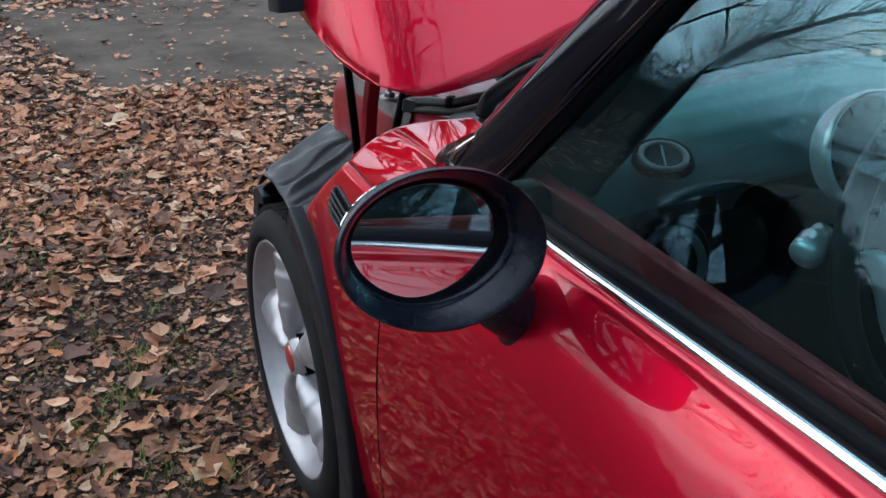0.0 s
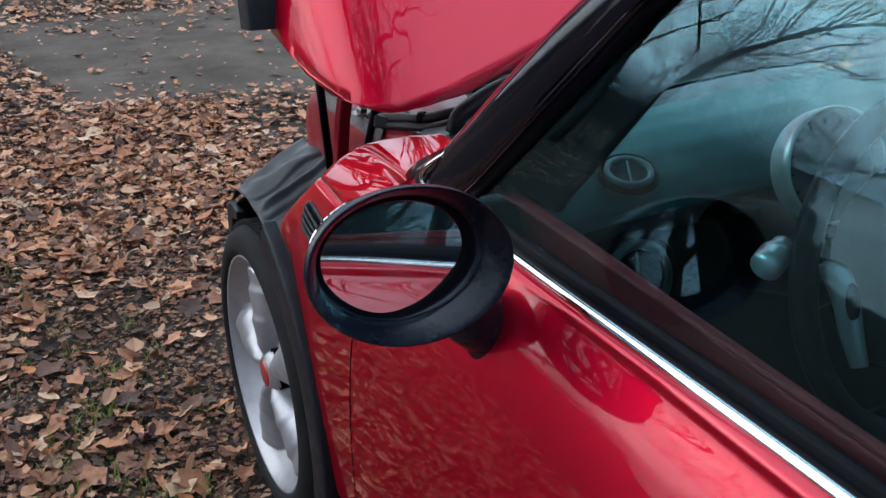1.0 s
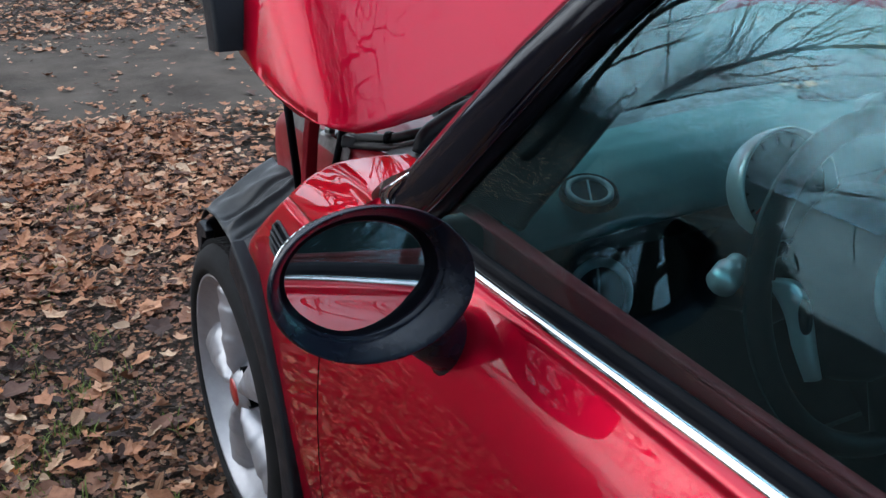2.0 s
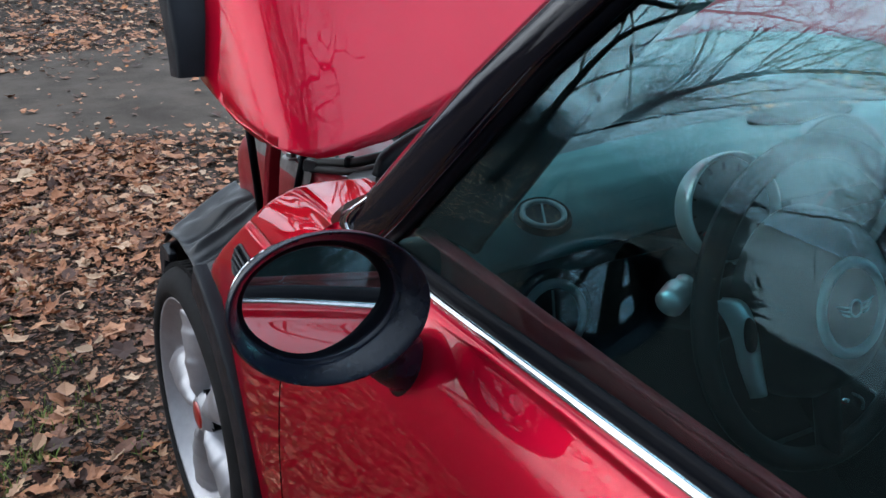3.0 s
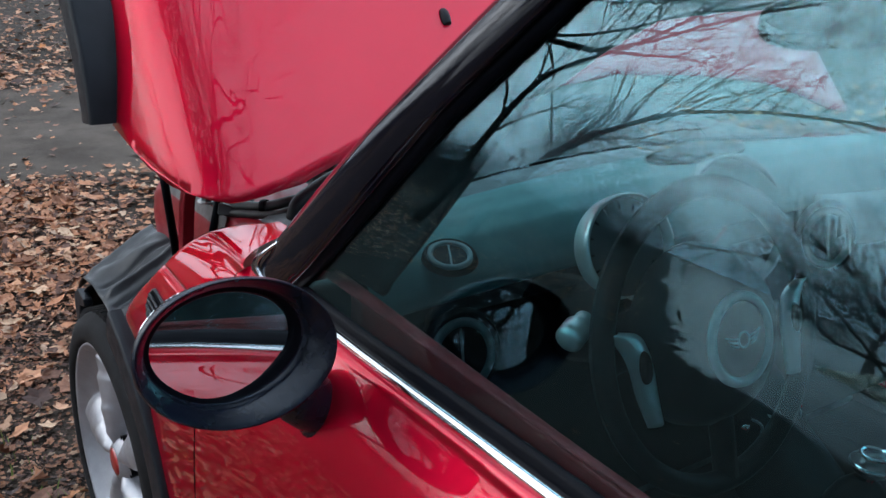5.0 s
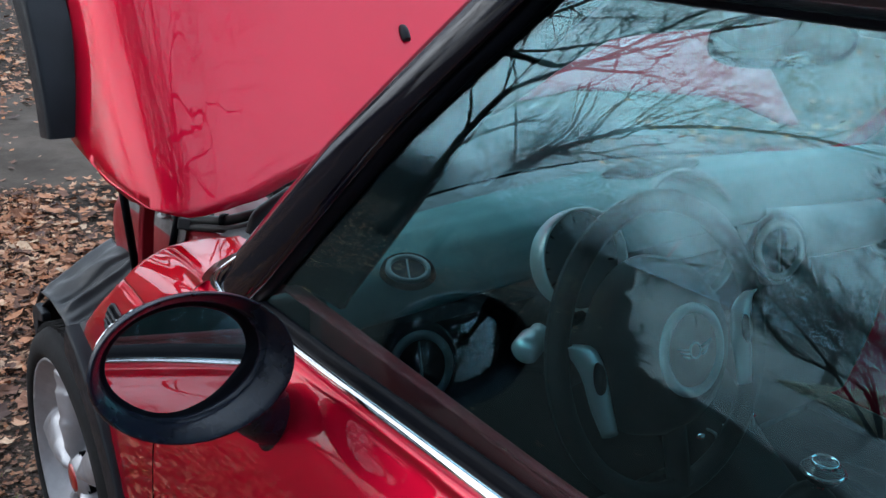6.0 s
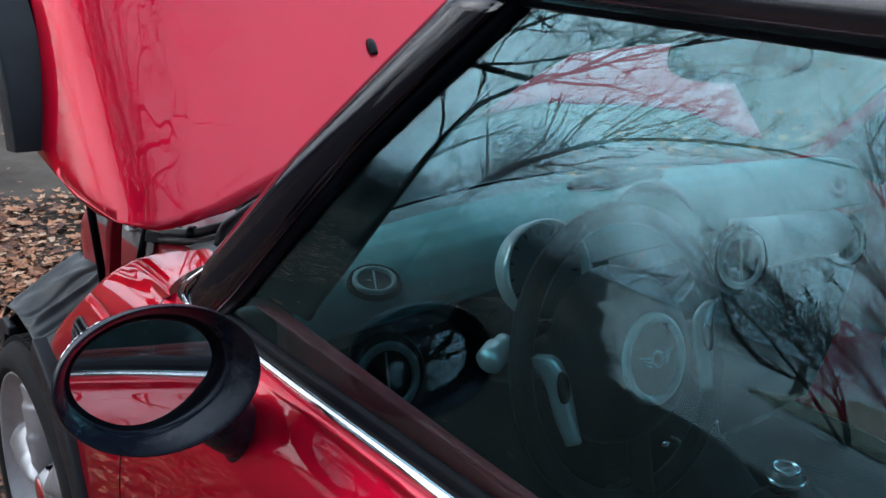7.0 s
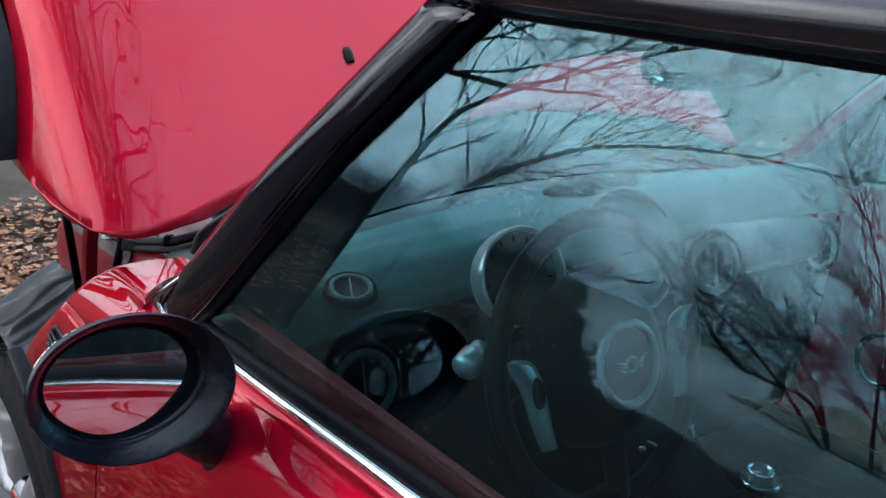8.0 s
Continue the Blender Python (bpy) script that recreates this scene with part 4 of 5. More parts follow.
# steering wheel, column and instruments
def build_steering():
    top = new("steering_wheel")
    top.parent = CAR
    c = Vector((0.511, -0.968, 0.862))
    ax = Vector((0.0, -0.955, 0.295)).normalized()
    X, Z = Vector((1, 0, 0)), ax
    Yv = Z.cross(X).normalized()
    def at(px, py, pz=0.0):
        return c + X * px + Yv * py + Z * pz
    round_ring(c, ax, 0.182, 0.0145, M_LEATHER, top, "wheel_rim", "black leather steering wheel rim", 64, 10)
    hub_m = Matrix.Translation(c) @ Matrix(((X.x, Yv.x, Z.x, 0), (X.y, Yv.y, Z.y, 0), (X.z, Yv.z, Z.z, 0), (0, 0, 0, 1)))
    part("airbag_cover", lathe([(0.115, -0.03), (0.11, 0.0), (0.095, 0.022), (0.07, 0.036), (0.058, 0.041), (0.0, 0.046)], hub_m, 40), M_LEATHER, top, "domed black airbag cover")
    part("hub_ring", lathe([(0.058, 0.038), (0.057, 0.045), (0.051, 0.048), (0.046, 0.046), (0.045, 0.041)], hub_m, 48), M_HUBRING, top, "silver ring round the hub badge")
    part("hub_face", lathe([(0.0455, 0.0425), (0.02, 0.0450), (0.0, 0.0455)], hub_m, 40), M_SEAL, top, "dark hub centre")
    badge = part("badge", lathe([(0.0105, 0.046), (0.0105, 0.0478), (0.0085, 0.0482), (0.008, 0.0468)], hub_m, 24), M_SILVERIN, top, "small silver winged badge")
    for sx in (-1, 1):
        for k in range(3):
            y0 = 0.005 - 0.005 * k
            part("badge_bar", tube([at(sx * 0.0115, y0 - 0.002, 0.0475), at(sx * (0.022 - 0.002 * k), y0, 0.0472), at(sx * (0.031 - 0.004 * k), y0 + 0.003, 0.0465)], [0.0014, 0.0016, 0.0008], 6), M_SILVERIN, badge)
    for sx in (-1, 1):
        pts = spline([(0.172, 0.040), (0.150, 0.030), (0.136, 0.0), (0.132, -0.04), (0.126, -0.075)], 6)
        def f(u, v):
            k = u * (len(pts) - 1)
            i = min(int(k), len(pts) - 2)
            p = Vector(pts[i]).lerp(Vector(pts[i + 1]), k - i)
            w = interp(u, [0, 0.3, 0.7, 1], [0.014, 0.021, 0.018, 0.013])
            t = (v - 0.5) * 2
            return at(sx * (p.x + w * t), p.y, 0.014 + 0.010 * u - 0.008 * t * t)
        sp = part("spoke", grid(f, 24, 11), M_SILVERIN, top, "satin silver wheel spoke trim")
        solid(sp, 0.004)
        bm = lathe([(0.009, 0.0), (0.008, 0.004), (0.0, 0.005)], Matrix.Translation(at(sx * 0.136, -0.005, 0.019)) @ hub_m.to_3x3().to_4x4() @ Matrix.Diagonal((1, 2.2, 1, 1)), 20)
        part("spoke_button", bm, M_SEAL, sp, "black oval button")
        arm = spline([at(sx * 0.05, 0.01, -0.012), at(sx * 0.11, 0.005, -0.012), at(sx * 0.175, 0.0, -0.008)], 5)
        part("spoke_arm", tube(arm, 0.014, 10), M_LEATHER, top)
    part("lower_spoke", tube([at(0, -0.08, 0), at(0, -0.178, 0)], 0.016, 10), M_LEATHER, top)
    part("column", tube([c - ax * 0.02, c - ax * 0.30], [0.05, 0.065], 20), M_DASHDARK, top, "black steering column shroud")
    # indicator stalk
    part("stalk", tube(spline([(0.43, -0.90, 0.895), (0.37, -0.905, 0.893), (0.33, -0.925, 0.895)], 4), 0.008, 10), M_DASHDARK, top)
    part("stalk_knob", tube(spline([(0.345, -0.915, 0.900), (0.325, -0.925, 0.897), (0.305, -0.935, 0.894), (0.297, -0.938, 0.892)], 4), [0.012] * 4 + [0.017] * 5 + [0.015, 0.012, 0.008, 0.004], 14), M_SILVERIN, top, "pale switch stalk end")
    return top


build_steering()


def build_dial(c, ax, r, depth, name, label, ring):
    top = new(name)
    top.parent = CAR
    m = frame_at(c, ax)
    part("bezel", lathe([(r * 0.94, -depth), (r * 1.0, -depth * 0.7), (r * 1.03, -0.01), (r * 1.03, 0.0), (r * 1.00, 0.002), (r * 0.97, 0.0), (r * 0.965, -0.018)], m, 48), ring, top, label)
    part("dial_face", lathe([(r * 0.97, -0.016), (0.0, -0.016)], m, 40), M_DIAL, top, "pale instrument dial")
    for k in range(11):
        a = radians(-210 + 24 * k)
        part("dial_mark", box(r * 0.72, -0.0012, -0.0158, r * 0.86, 0.0012, -0.0148, m=m @ Matrix.Rotation(-a, 4, "Z")), M_SEAL, top, smooth=False)
    part("needle", box(-0.008, -0.001, -0.014, r * 0.75, 0.001, -0.013, m=m @ Matrix.Rotation(radians(215), 4, "Z")), M_BADGERED, top, smooth=False)
    part("back_shell", lathe([(r * 0.9, -depth), (r * 0.6, -depth - 0.02), (0, -depth - 0.025)], m, 32), M_DASHDARK, top)


build_dial((0.450, -0.8775, 0.959), (-0.12, -0.92, 0.36), 0.064, 0.036, "tachometer", "satin silver tubular tachometer bezel", M_SILVERIN)
build_dial((MID, -0.735, 0.885), (-0.1, -0.93, 0.36), 0.105, 0.05, "speedometer", "dull silver speedometer bezel", M_RINGIN)

# console, toggles, gear lever
part("console", grid(lambda u, v: Vector((MID + lerp(-0.09, 0.09, u), lerp(-0.74, -1.35, v), interp(v, [0, 0.25, 0.4, 1], [0.72, 0.58, 0.52, 0.50]) - 0.10 * abs(2 * u - 1) ** 6)), 20, 20), M_DASHDARK, CAR, "black centre console")
for k in range(5):
    x = 0.775 + 0.032 * k
    part("toggle_switch", tube([(x, -0.838, 0.585), (x, -0.866, 0.592)], [0.005, 0.007], 8), M_CHROME, CAR, "chrome toggle switch")
    if k < 4:
        part("toggle_guard", tube(spline([(x + 0.010, -0.838, 0.570), (x + 0.012, -0.876, 0.580), (x + 0.012, -0.876, 0.602), (x + 0.010, -0.838, 0.600)], 4), 0.0025, 6), M_STEEL, CAR)
LEVER = new("gear_lever")
LEVER.parent = CAR
part("stick", tube([(MID, -1.02, 0.50), (MID, -1.038, 0.60)], 0.008, 10), M_CHROME, LEVER, "chrome gear stick")
KNOB = part("gear_knob", lathe([(0.0, 0.014), (0.016, 0.013), (0.024, 0.009), (0.031, 0.000), (0.032, -0.005), (0.026, -0.014), (0.013, -0.024)], Matrix.Translation((0.834, -1.036, 0.609)), 32), M_GLOSSBLACK, LEVER, "gloss black gear knob with chrome rings")
part("knob_ring", lathe([(0.0165, 0.0125), (0.0185, 0.0155), (0.0205, 0.0145), (0.0215, 0.0100)], Matrix.Translation((0.834, -1.036, 0.609)), 32), M_CHROME, KNOB, "chrome ring")
part("knob_ring", lathe([(0.0305, 0.001), (0.0335, -0.001), (0.0340, -0.004), (0.0315, -0.006)], Matrix.Translation((0.834, -1.036, 0.609)), 32), M_CHROME, KNOB, "chrome ring")
part("gaiter", lathe([(0.055, 0.0), (0.05, 0.02), (0.035, 0.05), (0.014, 0.07)], Matrix.Translation((MID, -1.025, 0.505)), 24), M_LEATHER, LEVER, "black leather gaiter")


def build_seat(x):
    top = new("front_seat")
    top.parent = CAR
    def cush(u, v):
        a = u * 6.283185
        y = lerp(-1.20, -1.68, v)
        sx, sz = abs(math.cos(a)) ** 0.5 * math.copysign(1, math.cos(a)), abs(math.sin(a)) ** 0.5 * math.copysign(1, math.sin(a))
        e = max(0.02, math.sin(math.pi * min(1, max(0, v)))) ** 0.3
        return Vector((x + 0.25 * sx * e, y, 0.46 + 0.07 * sz * e + 0.03 * abs(sx) ** 4 * (sz > 0) + 0.05 * (1 - v)))
    part("cushion", grid(cush, 32, 17, close_u=True), M_SEAT, top, "dark cloth seat cushion")
    def back(u, v):
        a = u * 6.283185
        sx, sy = abs(math.cos(a)) ** 0.5 * math.copysign(1, math.cos(a)), abs(math.sin(a)) ** 0.5 * math.copysign(1, math.sin(a))
        e = max(0.02, math.sin(math.pi * v)) ** 0.25
        return Vector((x + lerp(0.25, 0.19, v) * sx * e, -1.66 - 0.20 * v + 0.06 * sy * e + 0.03 * abs(sx) ** 4 * (sy > 0), lerp(0.46, 1.06, v)))
    part("backrest", grid(back, 32, 21, close_u=True), M_SEAT, top, "dark cloth backrest")
    def rest(u, v):
        a = u * 6.283185
        e = max(0.02, math.sin(math.pi * v)) ** 0.4
        return Vector((x + 0.12 * math.cos(a) * e, -1.88 + 0.05 * math.sin(a) * e, lerp(1.08, 1.26, v)))
    part("headrest", grid(rest, 24, 13, close_u=True), M_SEAT, top, "dark cloth headrest")


build_seat(0.47)
build_seat(1.21)

# far door ring, visor and rear-view mirror
round_ring((1.50, -0.905, 0.58), (-1, 0.0, 0.1), 0.055, 0.008, M_CHROME, DOOR_R, "speaker_ring", "chrome door speaker ring")
def visor(u, v):
    k = max(0.0, (u - 0.55) / 0.45) * max(0.0, (0.55 - v) / 0.55)
    q = windscreen(lerp(0.035, 0.30 - 0.06 * k, u), lerp(0.46 + 0.20 * smooth01((u - 0.5) / 0.5) ** 2, 1.0, v))
    return q + Vector((0, -0.022, -0.012))
solid(part("sun_visor", grid(visor, 20, 14), M_HEAD, CAR, "pale sun visor folded down"), 0.014)
solid(part("header_trim", grid(lambda u, v: windscreen(lerp(0.28, 0.965, u), lerp(0.70 - 0.05 * u, 1.0, v)) + Vector((0, -0.018, -0.010)), 24, 8), M_HEAD, CAR, "pale windscreen header trim"), 0.012)
RVM = new("rear_view_mirror")
RVM.parent = CAR
mm = Matrix.Translation((0.76, -0.90, 1.218)) @ Matrix.Rotation(radians(-14), 4, "Z")
def rv(u, v):
    a = u * 6.283185
    sx, sz = abs(math.cos(a)) ** 0.7 * math.copysign(1, math.cos(a)), abs(math.sin(a)) ** 0.7 * math.copysign(1, math.sin(a))
    k = math.sin(math.pi * 0.5 * v) ** 0.5
    return mm @ Vector((0.125 * sx * k, 0.035 * (1 - v) , 0.036 * sz * k))
part("mirror_shell", grid(rv, 40, 10, close_u=True), M_DASHDARK, RVM, "black rear-view mirror shell")
part("mirror_glass", grid(lambda u, v: mm @ Vector((0.118 * v * math.cos(u * 6.283185), -0.001, 0.033 * v * math.sin(u * 6.283185))), 40, 3, close_u=True), M_MIRROR, RVM)
part("stem", tube([mm @ Vector((0, 0.02, 0.0)), (0.80, -0.82, 1.275)], 0.012, 10), M_DASHDARK, RVM)
# washer nozzle on the bonnet
def nozzle_at(x, y):
    s = 10.3
    for _ in range(30):
        s += (x - skin(s, y).x) * 2
        s = max(8.0, min(11.0, s))
    return skin(s, y)
for nx in (0.53, 2 * MID - 0.53):
    p0 = nozzle_at(min(nx, 2 * MID - nx), -0.105)
    if nx > MID:
        p0 = mirrored(p0)
    def nz(u, v):
        a = u * 6.283185
        w = math.sin(math.pi * 0.5 * (1 - v)) ** 0.5 if v > 0 else 1
        cy = max(-0.62, math.sin(a))
        return SWING @ (p0 + Vector((0.0085 * math.copysign(abs(math.cos(a)) ** 0.7, math.cos(a)) * w, 0.008 + 0.019 * cy * (w if cy > 0 else 1 - 0.2 * v), 0.012 * v)))
    part("washer_nozzle", grid(nz, 24, 8, close_u=True), M_TRIM, BONNET, "black washer nozzle")


# ---- fallen leaves ----
def leaf_material(name, c1, deep=1.0):
    m = bpy.data.materials.new(name)
    m.use_nodes = True
    nt = m.node_tree
    b = nt.nodes["Principled BSDF"]
    b.inputs["Roughness"].default_value = 0.65
    b.inputs["Specular IOR Level"].default_value = 0.35
    g = nt.nodes.new("ShaderNodeNewGeometry")
    r = nt.nodes.new("ShaderNodeValToRGB")
    cols = [(0.0, (0.045, 0.022, 0.016)), (0.16, (0.12, 0.055, 0.036)), (0.36, (0.25, 0.108, 0.058)), (0.58, (0.38, 0.160, 0.078)), (0.80, (0.46, 0.222, 0.120)), (0.93, (0.50, 0.34, 0.22)), (0.96, (0.33, 0.22, 0.15)), (1.0, (0.44, 0.15, 0.04))]
    cols = [(p, tuple(q * deep for q in c)) for p, c in cols]
    r.color_ramp.elements[0].position, r.color_ramp.elements[0].color = 0.0, (*cols[0][1], 1)
    r.color_ramp.elements[1].position, r.color_ramp.elements[1].color = 1.0, (*cols[-1][1], 1)
    for pos, col in cols[1:-1]:
        e = r.color_ramp.elements.new(pos)
        e.color = (*col, 1)
    if c1 == "object":
        oi = nt.nodes.new("ShaderNodeObjectInfo")
        nt.links.new(oi.outputs["Random"], r.inputs["Fac"])
    else:
        nt.links.new(g.outputs["Random Per Island"], r.inputs["Fac"])
    tc = nt.nodes.new("ShaderNodeTexCoord")
    n = nt.nodes.new("ShaderNodeTexNoise")
    n.inputs["Scale"].default_value = 48
    n.inputs["Detail"].default_value = 8
    n.inputs["Roughness"].default_value = 0.7
    nt.links.new(tc.outputs["Object"], n.inputs["Vector"])
    mx = nt.nodes.new("ShaderNodeMix")
    mx.data_type, mx.blend_type = "RGBA", "MULTIPLY"
    mx.inputs["Factor"].default_value = 0.85
    ramp2 = nt.nodes.new("ShaderNodeValToRGB")
    ramp2.color_ramp.elements[0].position, ramp2.color_ramp.elements[1].position = 0.3, 0.65
    ramp2.color_ramp.elements[0].color = (0.40, 0.34, 0.30, 1)
    nt.links.new(n.outputs["Fac"], ramp2.inputs["Fac"])
    nt.links.new(r.outputs["Color"], mx.inputs["A"])
    nt.links.new(ramp2.outputs["Color"], mx.inputs["B"])
    nt.links.new(mx.outputs["Result"], b.inputs["Base Color"])
    return m


M_LEAF = leaf_material("dry_brown_leaves", "island", 1.22)
M_CRUMB = leaf_material("dark_damp_leaf_crumbs", "island", 0.66)
M_LEAFOB = leaf_material("dry_brown_leaf", "object", 0.90)


def leaf_shape(rng, size):
    """A lobed, curled leaf: oak or maple outline with a raised midrib; verts and faces about the origin."""
    pts = []
    if rng.random() < 0.25:
        # maple: five pointed lobes
        spread = rng.uniform(0.8, 1.15)
        tips = [(-2.3, 0.42), (-1.15, 0.62), (0.0, 0.72), (1.15, 0.62), (2.3, 0.42)]
        for i, (a, r) in enumerate(tips):
            a *= spread
            r *= rng.uniform(0.85, 1.1)
            pts += [(r * 0.72 * math.cos(a - 0.22), r * 0.72 * math.sin(a - 0.22)), (r * math.cos(a), r * math.sin(a)), (r * 0.72 * math.cos(a + 0.22), r * 0.72 * math.sin(a + 0.22))]
            if i < 4:
                b = (a + tips[i + 1][0] * spread) / 2
                q = rng.uniform(0.30, 0.44)
                pts.append((q * math.cos(b), q * math.sin(b)))
        pts.append((-0.16, 0.02))
    else:
        # oak: a long blade with rounded side lobes
        wid = rng.uniform(0.20, 0.32)
        side = []
        for i in range(9):
            t = i / 8
            w = wid * math.sin(math.pi * (0.08 + 0.88 * t)) ** 0.7 * (1.0 if i % 2 else 0.55) * rng.uniform(0.85, 1.12)
            side.append((-0.55 + 1.15 * t, w))
        pts = [(x, -w) for x, w in side] + [(0.66, 0.0)] + [(x, w * rng.uniform(0.85, 1.1)) for x, w in side[::-1]]
    n = len(pts)
    curl, fold, twist = rng.uniform(-0.9, 1.5), rng.uniform(0.0, 1.5), rng.uniform(-1.2, 1.2)
    wave = rng.uniform(0, 6.28)

    def lift(x, y):
        return curl * (x * x + 0.6 * y * y) + fold * abs(y) * 0.45 + twist * x * y + 0.05 * math.sin(7 * x + wave) * (abs(x) + abs(y)) + rng.uniform(-0.02, 0.02)
    verts = [(0.0, 0.0, 0.0)]
    for f in (0.55, 1.0):
        for x, y in pts:
            verts.append((x * f, y * f, lift(x * f, y * f)))
    faces = [(0, 1 + k, 1 + (k + 1) % n) for k in range(n)]
    faces += [(1 + k, 1 + n + k, 1 + n + (k + 1) % n, 1 + (k + 1) % n) for k in range(n)]
    return [tuple(c * size for c in v) for v in verts], faces


def small_leaf_shape(rng, size):
    n = 10
    curl, fold = rng.uniform(-0.4, 0.8), rng.uniform(0, 0.8)
    verts = []
    for k in range(n):
        a = 2 * math.pi * k / n
        r = 0.5 * rng.uniform(0.75, 1.15) * (0.62 if k % 2 else 1.0)
        x, y = r * math.cos(a) * 1.2, r * math.sin(a)
        verts.append((x * size, y * size, (curl * x * x + fold * abs(y) * 0.4) * size))
    verts.append((0, 0, 0))
    return verts, [(n, k, (k + 1) % n) for k in range(n)]


def oval_leaf_shape(rng, size):
    """A plain pointed leaf, folded along its rib and dried into a curl."""
    n, asp = 6, rng.uniform(0.28, 0.42)
    curl, fold, twist = rng.uniform(-0.5, 0.9), rng.uniform(0.0, 0.9), rng.uniform(-0.5, 0.5)
    V, F = [], []
    for i in range(n + 1):
        u = i / n
        w = asp * math.sin(math.pi * u ** 0.8) * rng.uniform(0.88, 1.1)
        x = (u - 0.5) * 1.25
        for s in (-1, 0, 1):
            y = s * w
            V.append((x * size, y * size, (curl * x * x * 0.6 + fold * abs(y) * 0.6 + twist * x * y) * size))
        if i:
            o = 3 * i
            F += [(o - 3, o - 2, o + 1, o), (o - 2, o - 1, o + 2, o + 1)]
    return V, F


def scatter(rng, count, place, size, shape, variants=40):
    lib = [shape(rng, 1.0) for _ in range(variants)]
    V, Fc = [], []
    for _ in range(count):
        p = place(rng)
        if p is None:
            continue
        x, y, z = p
        vs, fs = lib[rng.randrange(variants)]
        s = size(rng)
        m = Matrix.LocRotScale((x, y, z), Euler((rng.gauss(0, 0.22), rng.gauss(0, 0.22), rng.uniform(0, 6.283))), (s, s, s))
        o = len(V)
        V.extend(tuple(m @ Vector(v)) for v in vs)
        Fc.extend(tuple(i + o for i in f) for f in fs)
    return V, Fc


def raw(name, V, Fc, mat, parent=None, label="", kind="", smooth=False):
    me = bpy.data.meshes.new(name)
    me.from_pydata(V, [], Fc)
    me.materials.append(mat)
    if smooth:
        for p in me.polygons:
            p.use_smooth = True
    me.update()
    ob = new(name, me)
    if parent:
        ob.parent = parent
    return tagged(ob, label, kind=kind)


def on_road(x, y):
    return road_near(x) + 0.02 < y < road_far(x)


def in_wet(x, y):
    if y < 2.7:
        return -12.3 < x < -5.1 - 0.25 * max(0.0, y)
    a = math.degrees(math.atan2(-x, y + 1.2))
    return 52.0 < a < 64.8 or a > 52.0 and x > -12.6


def build_leaves():
    rng = random.Random(5)

    def near(r):
        x, y = r.uniform(-1.5, 0.6), r.uniform(-0.6, 2.95)
        if on_road(x, y) or (x > 0.05 and y < 0.7):
            return None
        thin = noise.noise(Vector((x * 2.2, y * 2.2, 7))) * 0.5 + 0.46 + 0.25 * smooth01((y - 0.9) / 1.2) - 0.42 * smooth01((x + 0.75) / 0.6) * (1 - smooth01((y - 0.8) / 0.6))
        thin -= 0.10 * (1 - smooth01((y - 0.5) / 0.9))
        if r.random() > thin + 0.12:
            return None
        return x, y, ground_height(x, y) + r.uniform(0.004, 0.024)

    def mid(r):
        x, y = r.gauss(-0.6, 2.6), r.gauss(2.4, 3.2)
        if on_road(x, y + 0.9 * r.random() ** 2) and on_road(x, y - 0.3 * r.random() ** 2) and r.random() > 0.03 + 0.22 * max(0.0, noise.noise(Vector((x * 1.3, y * 1.3, 4)))):
            return None
        if -0.02 < x < 1.7 and -3.1 < y < 0.62:
            return None
        if -1.5 < x < 0.6 and -0.6 < y < 2.95 or in_wet(x, y):
            return None
        if x < -1.8 and y < 3.2 + 0.5 * (-1.8 - x) and r.random() < 0.99:
            return None
        return x, y, ground_height(x, y) + r.uniform(0.004, 0.02)

    def far(r):
        x, y = r.uniform(-18, 12), r.uniform(-10, 18)
        if -0.02 < x < 1.7 and -3.1 < y < 0.62 or in_wet(x, y):
            return None
        if on_road(x, y) and r.random() > 0.03:
            return None
        if x < -1.8 and y < 4.5 and r.random() < 0.985:
            return None
        return x, y, ground_height(x, y) + r.uniform(0.004, 0.02)
    size = lambda r: min(0.080, max(0.018, r.lognormvariate(math.log(0.029), 0.45)))
    V, Fc = scatter(rng, 20000, near, size, lambda r, s: leaf_shape(r, s) if r.random() < 0.68 else oval_leaf_shape(r, s), 120)
    raw("fallen_leaves", V, Fc, M_LEAF, GROUND, "brown and tan dry leaves", "stuff")
    # crumbs of leaf and twig in the soil
    V, Fc = scatter(rng, 46000, lambda r: (lambda x, y: None if x > 0.1 and y < 0.7 else (x, y, ground_height(x, y) + r.uniform(-0.004, 0.006)))(r.uniform(-1.5, 0.7), r.uniform(-0.6, 2.9)), lambda r: r.uniform(0.006, 0.022), small_leaf_shape)
    raw("leaf_litter", V, Fc, M_CRUMB, GROUND, "fine crumbs of dead leaf and twig", "stuff")
    V, Fc = [], []
    for _ in range(500):
        x, y, a, ln = rng.uniform(-1.4, 0.0), rng.uniform(-0.5, 2.6), rng.uniform(0, 6.283), rng.uniform(0.03, 0.14)
        w, bend = rng.uniform(0.0010, 0.0022), rng.uniform(-0.3, 0.3)
        for k in range(3):
            p0 = Vector((x + ln * k / 3 * math.cos(a + bend * k), y + ln * k / 3 * math.sin(a + bend * k), ground_height(x, y) + 0.016))
            p1 = Vector((x + ln * (k + 1) / 3 * math.cos(a + bend * (k + 1)), y + ln * (k + 1) / 3 * math.sin(a + bend * (k + 1)), ground_height(x, y) + 0.016))
            sd = Vector((-math.sin(a), math.cos(a), 0)) * w
            o = len(V)
            V += [tuple(p0 - sd), tuple(p0 + Vector((0, 0, w * 1.6))), tuple(p0 + sd), tuple(p1 - sd), tuple(p1 + Vector((0, 0, w * 1.6))), tuple(p1 + sd)]
            Fc += [(o, o + 1, o + 4, o + 3), (o + 1, o + 2, o + 5, o + 4)]
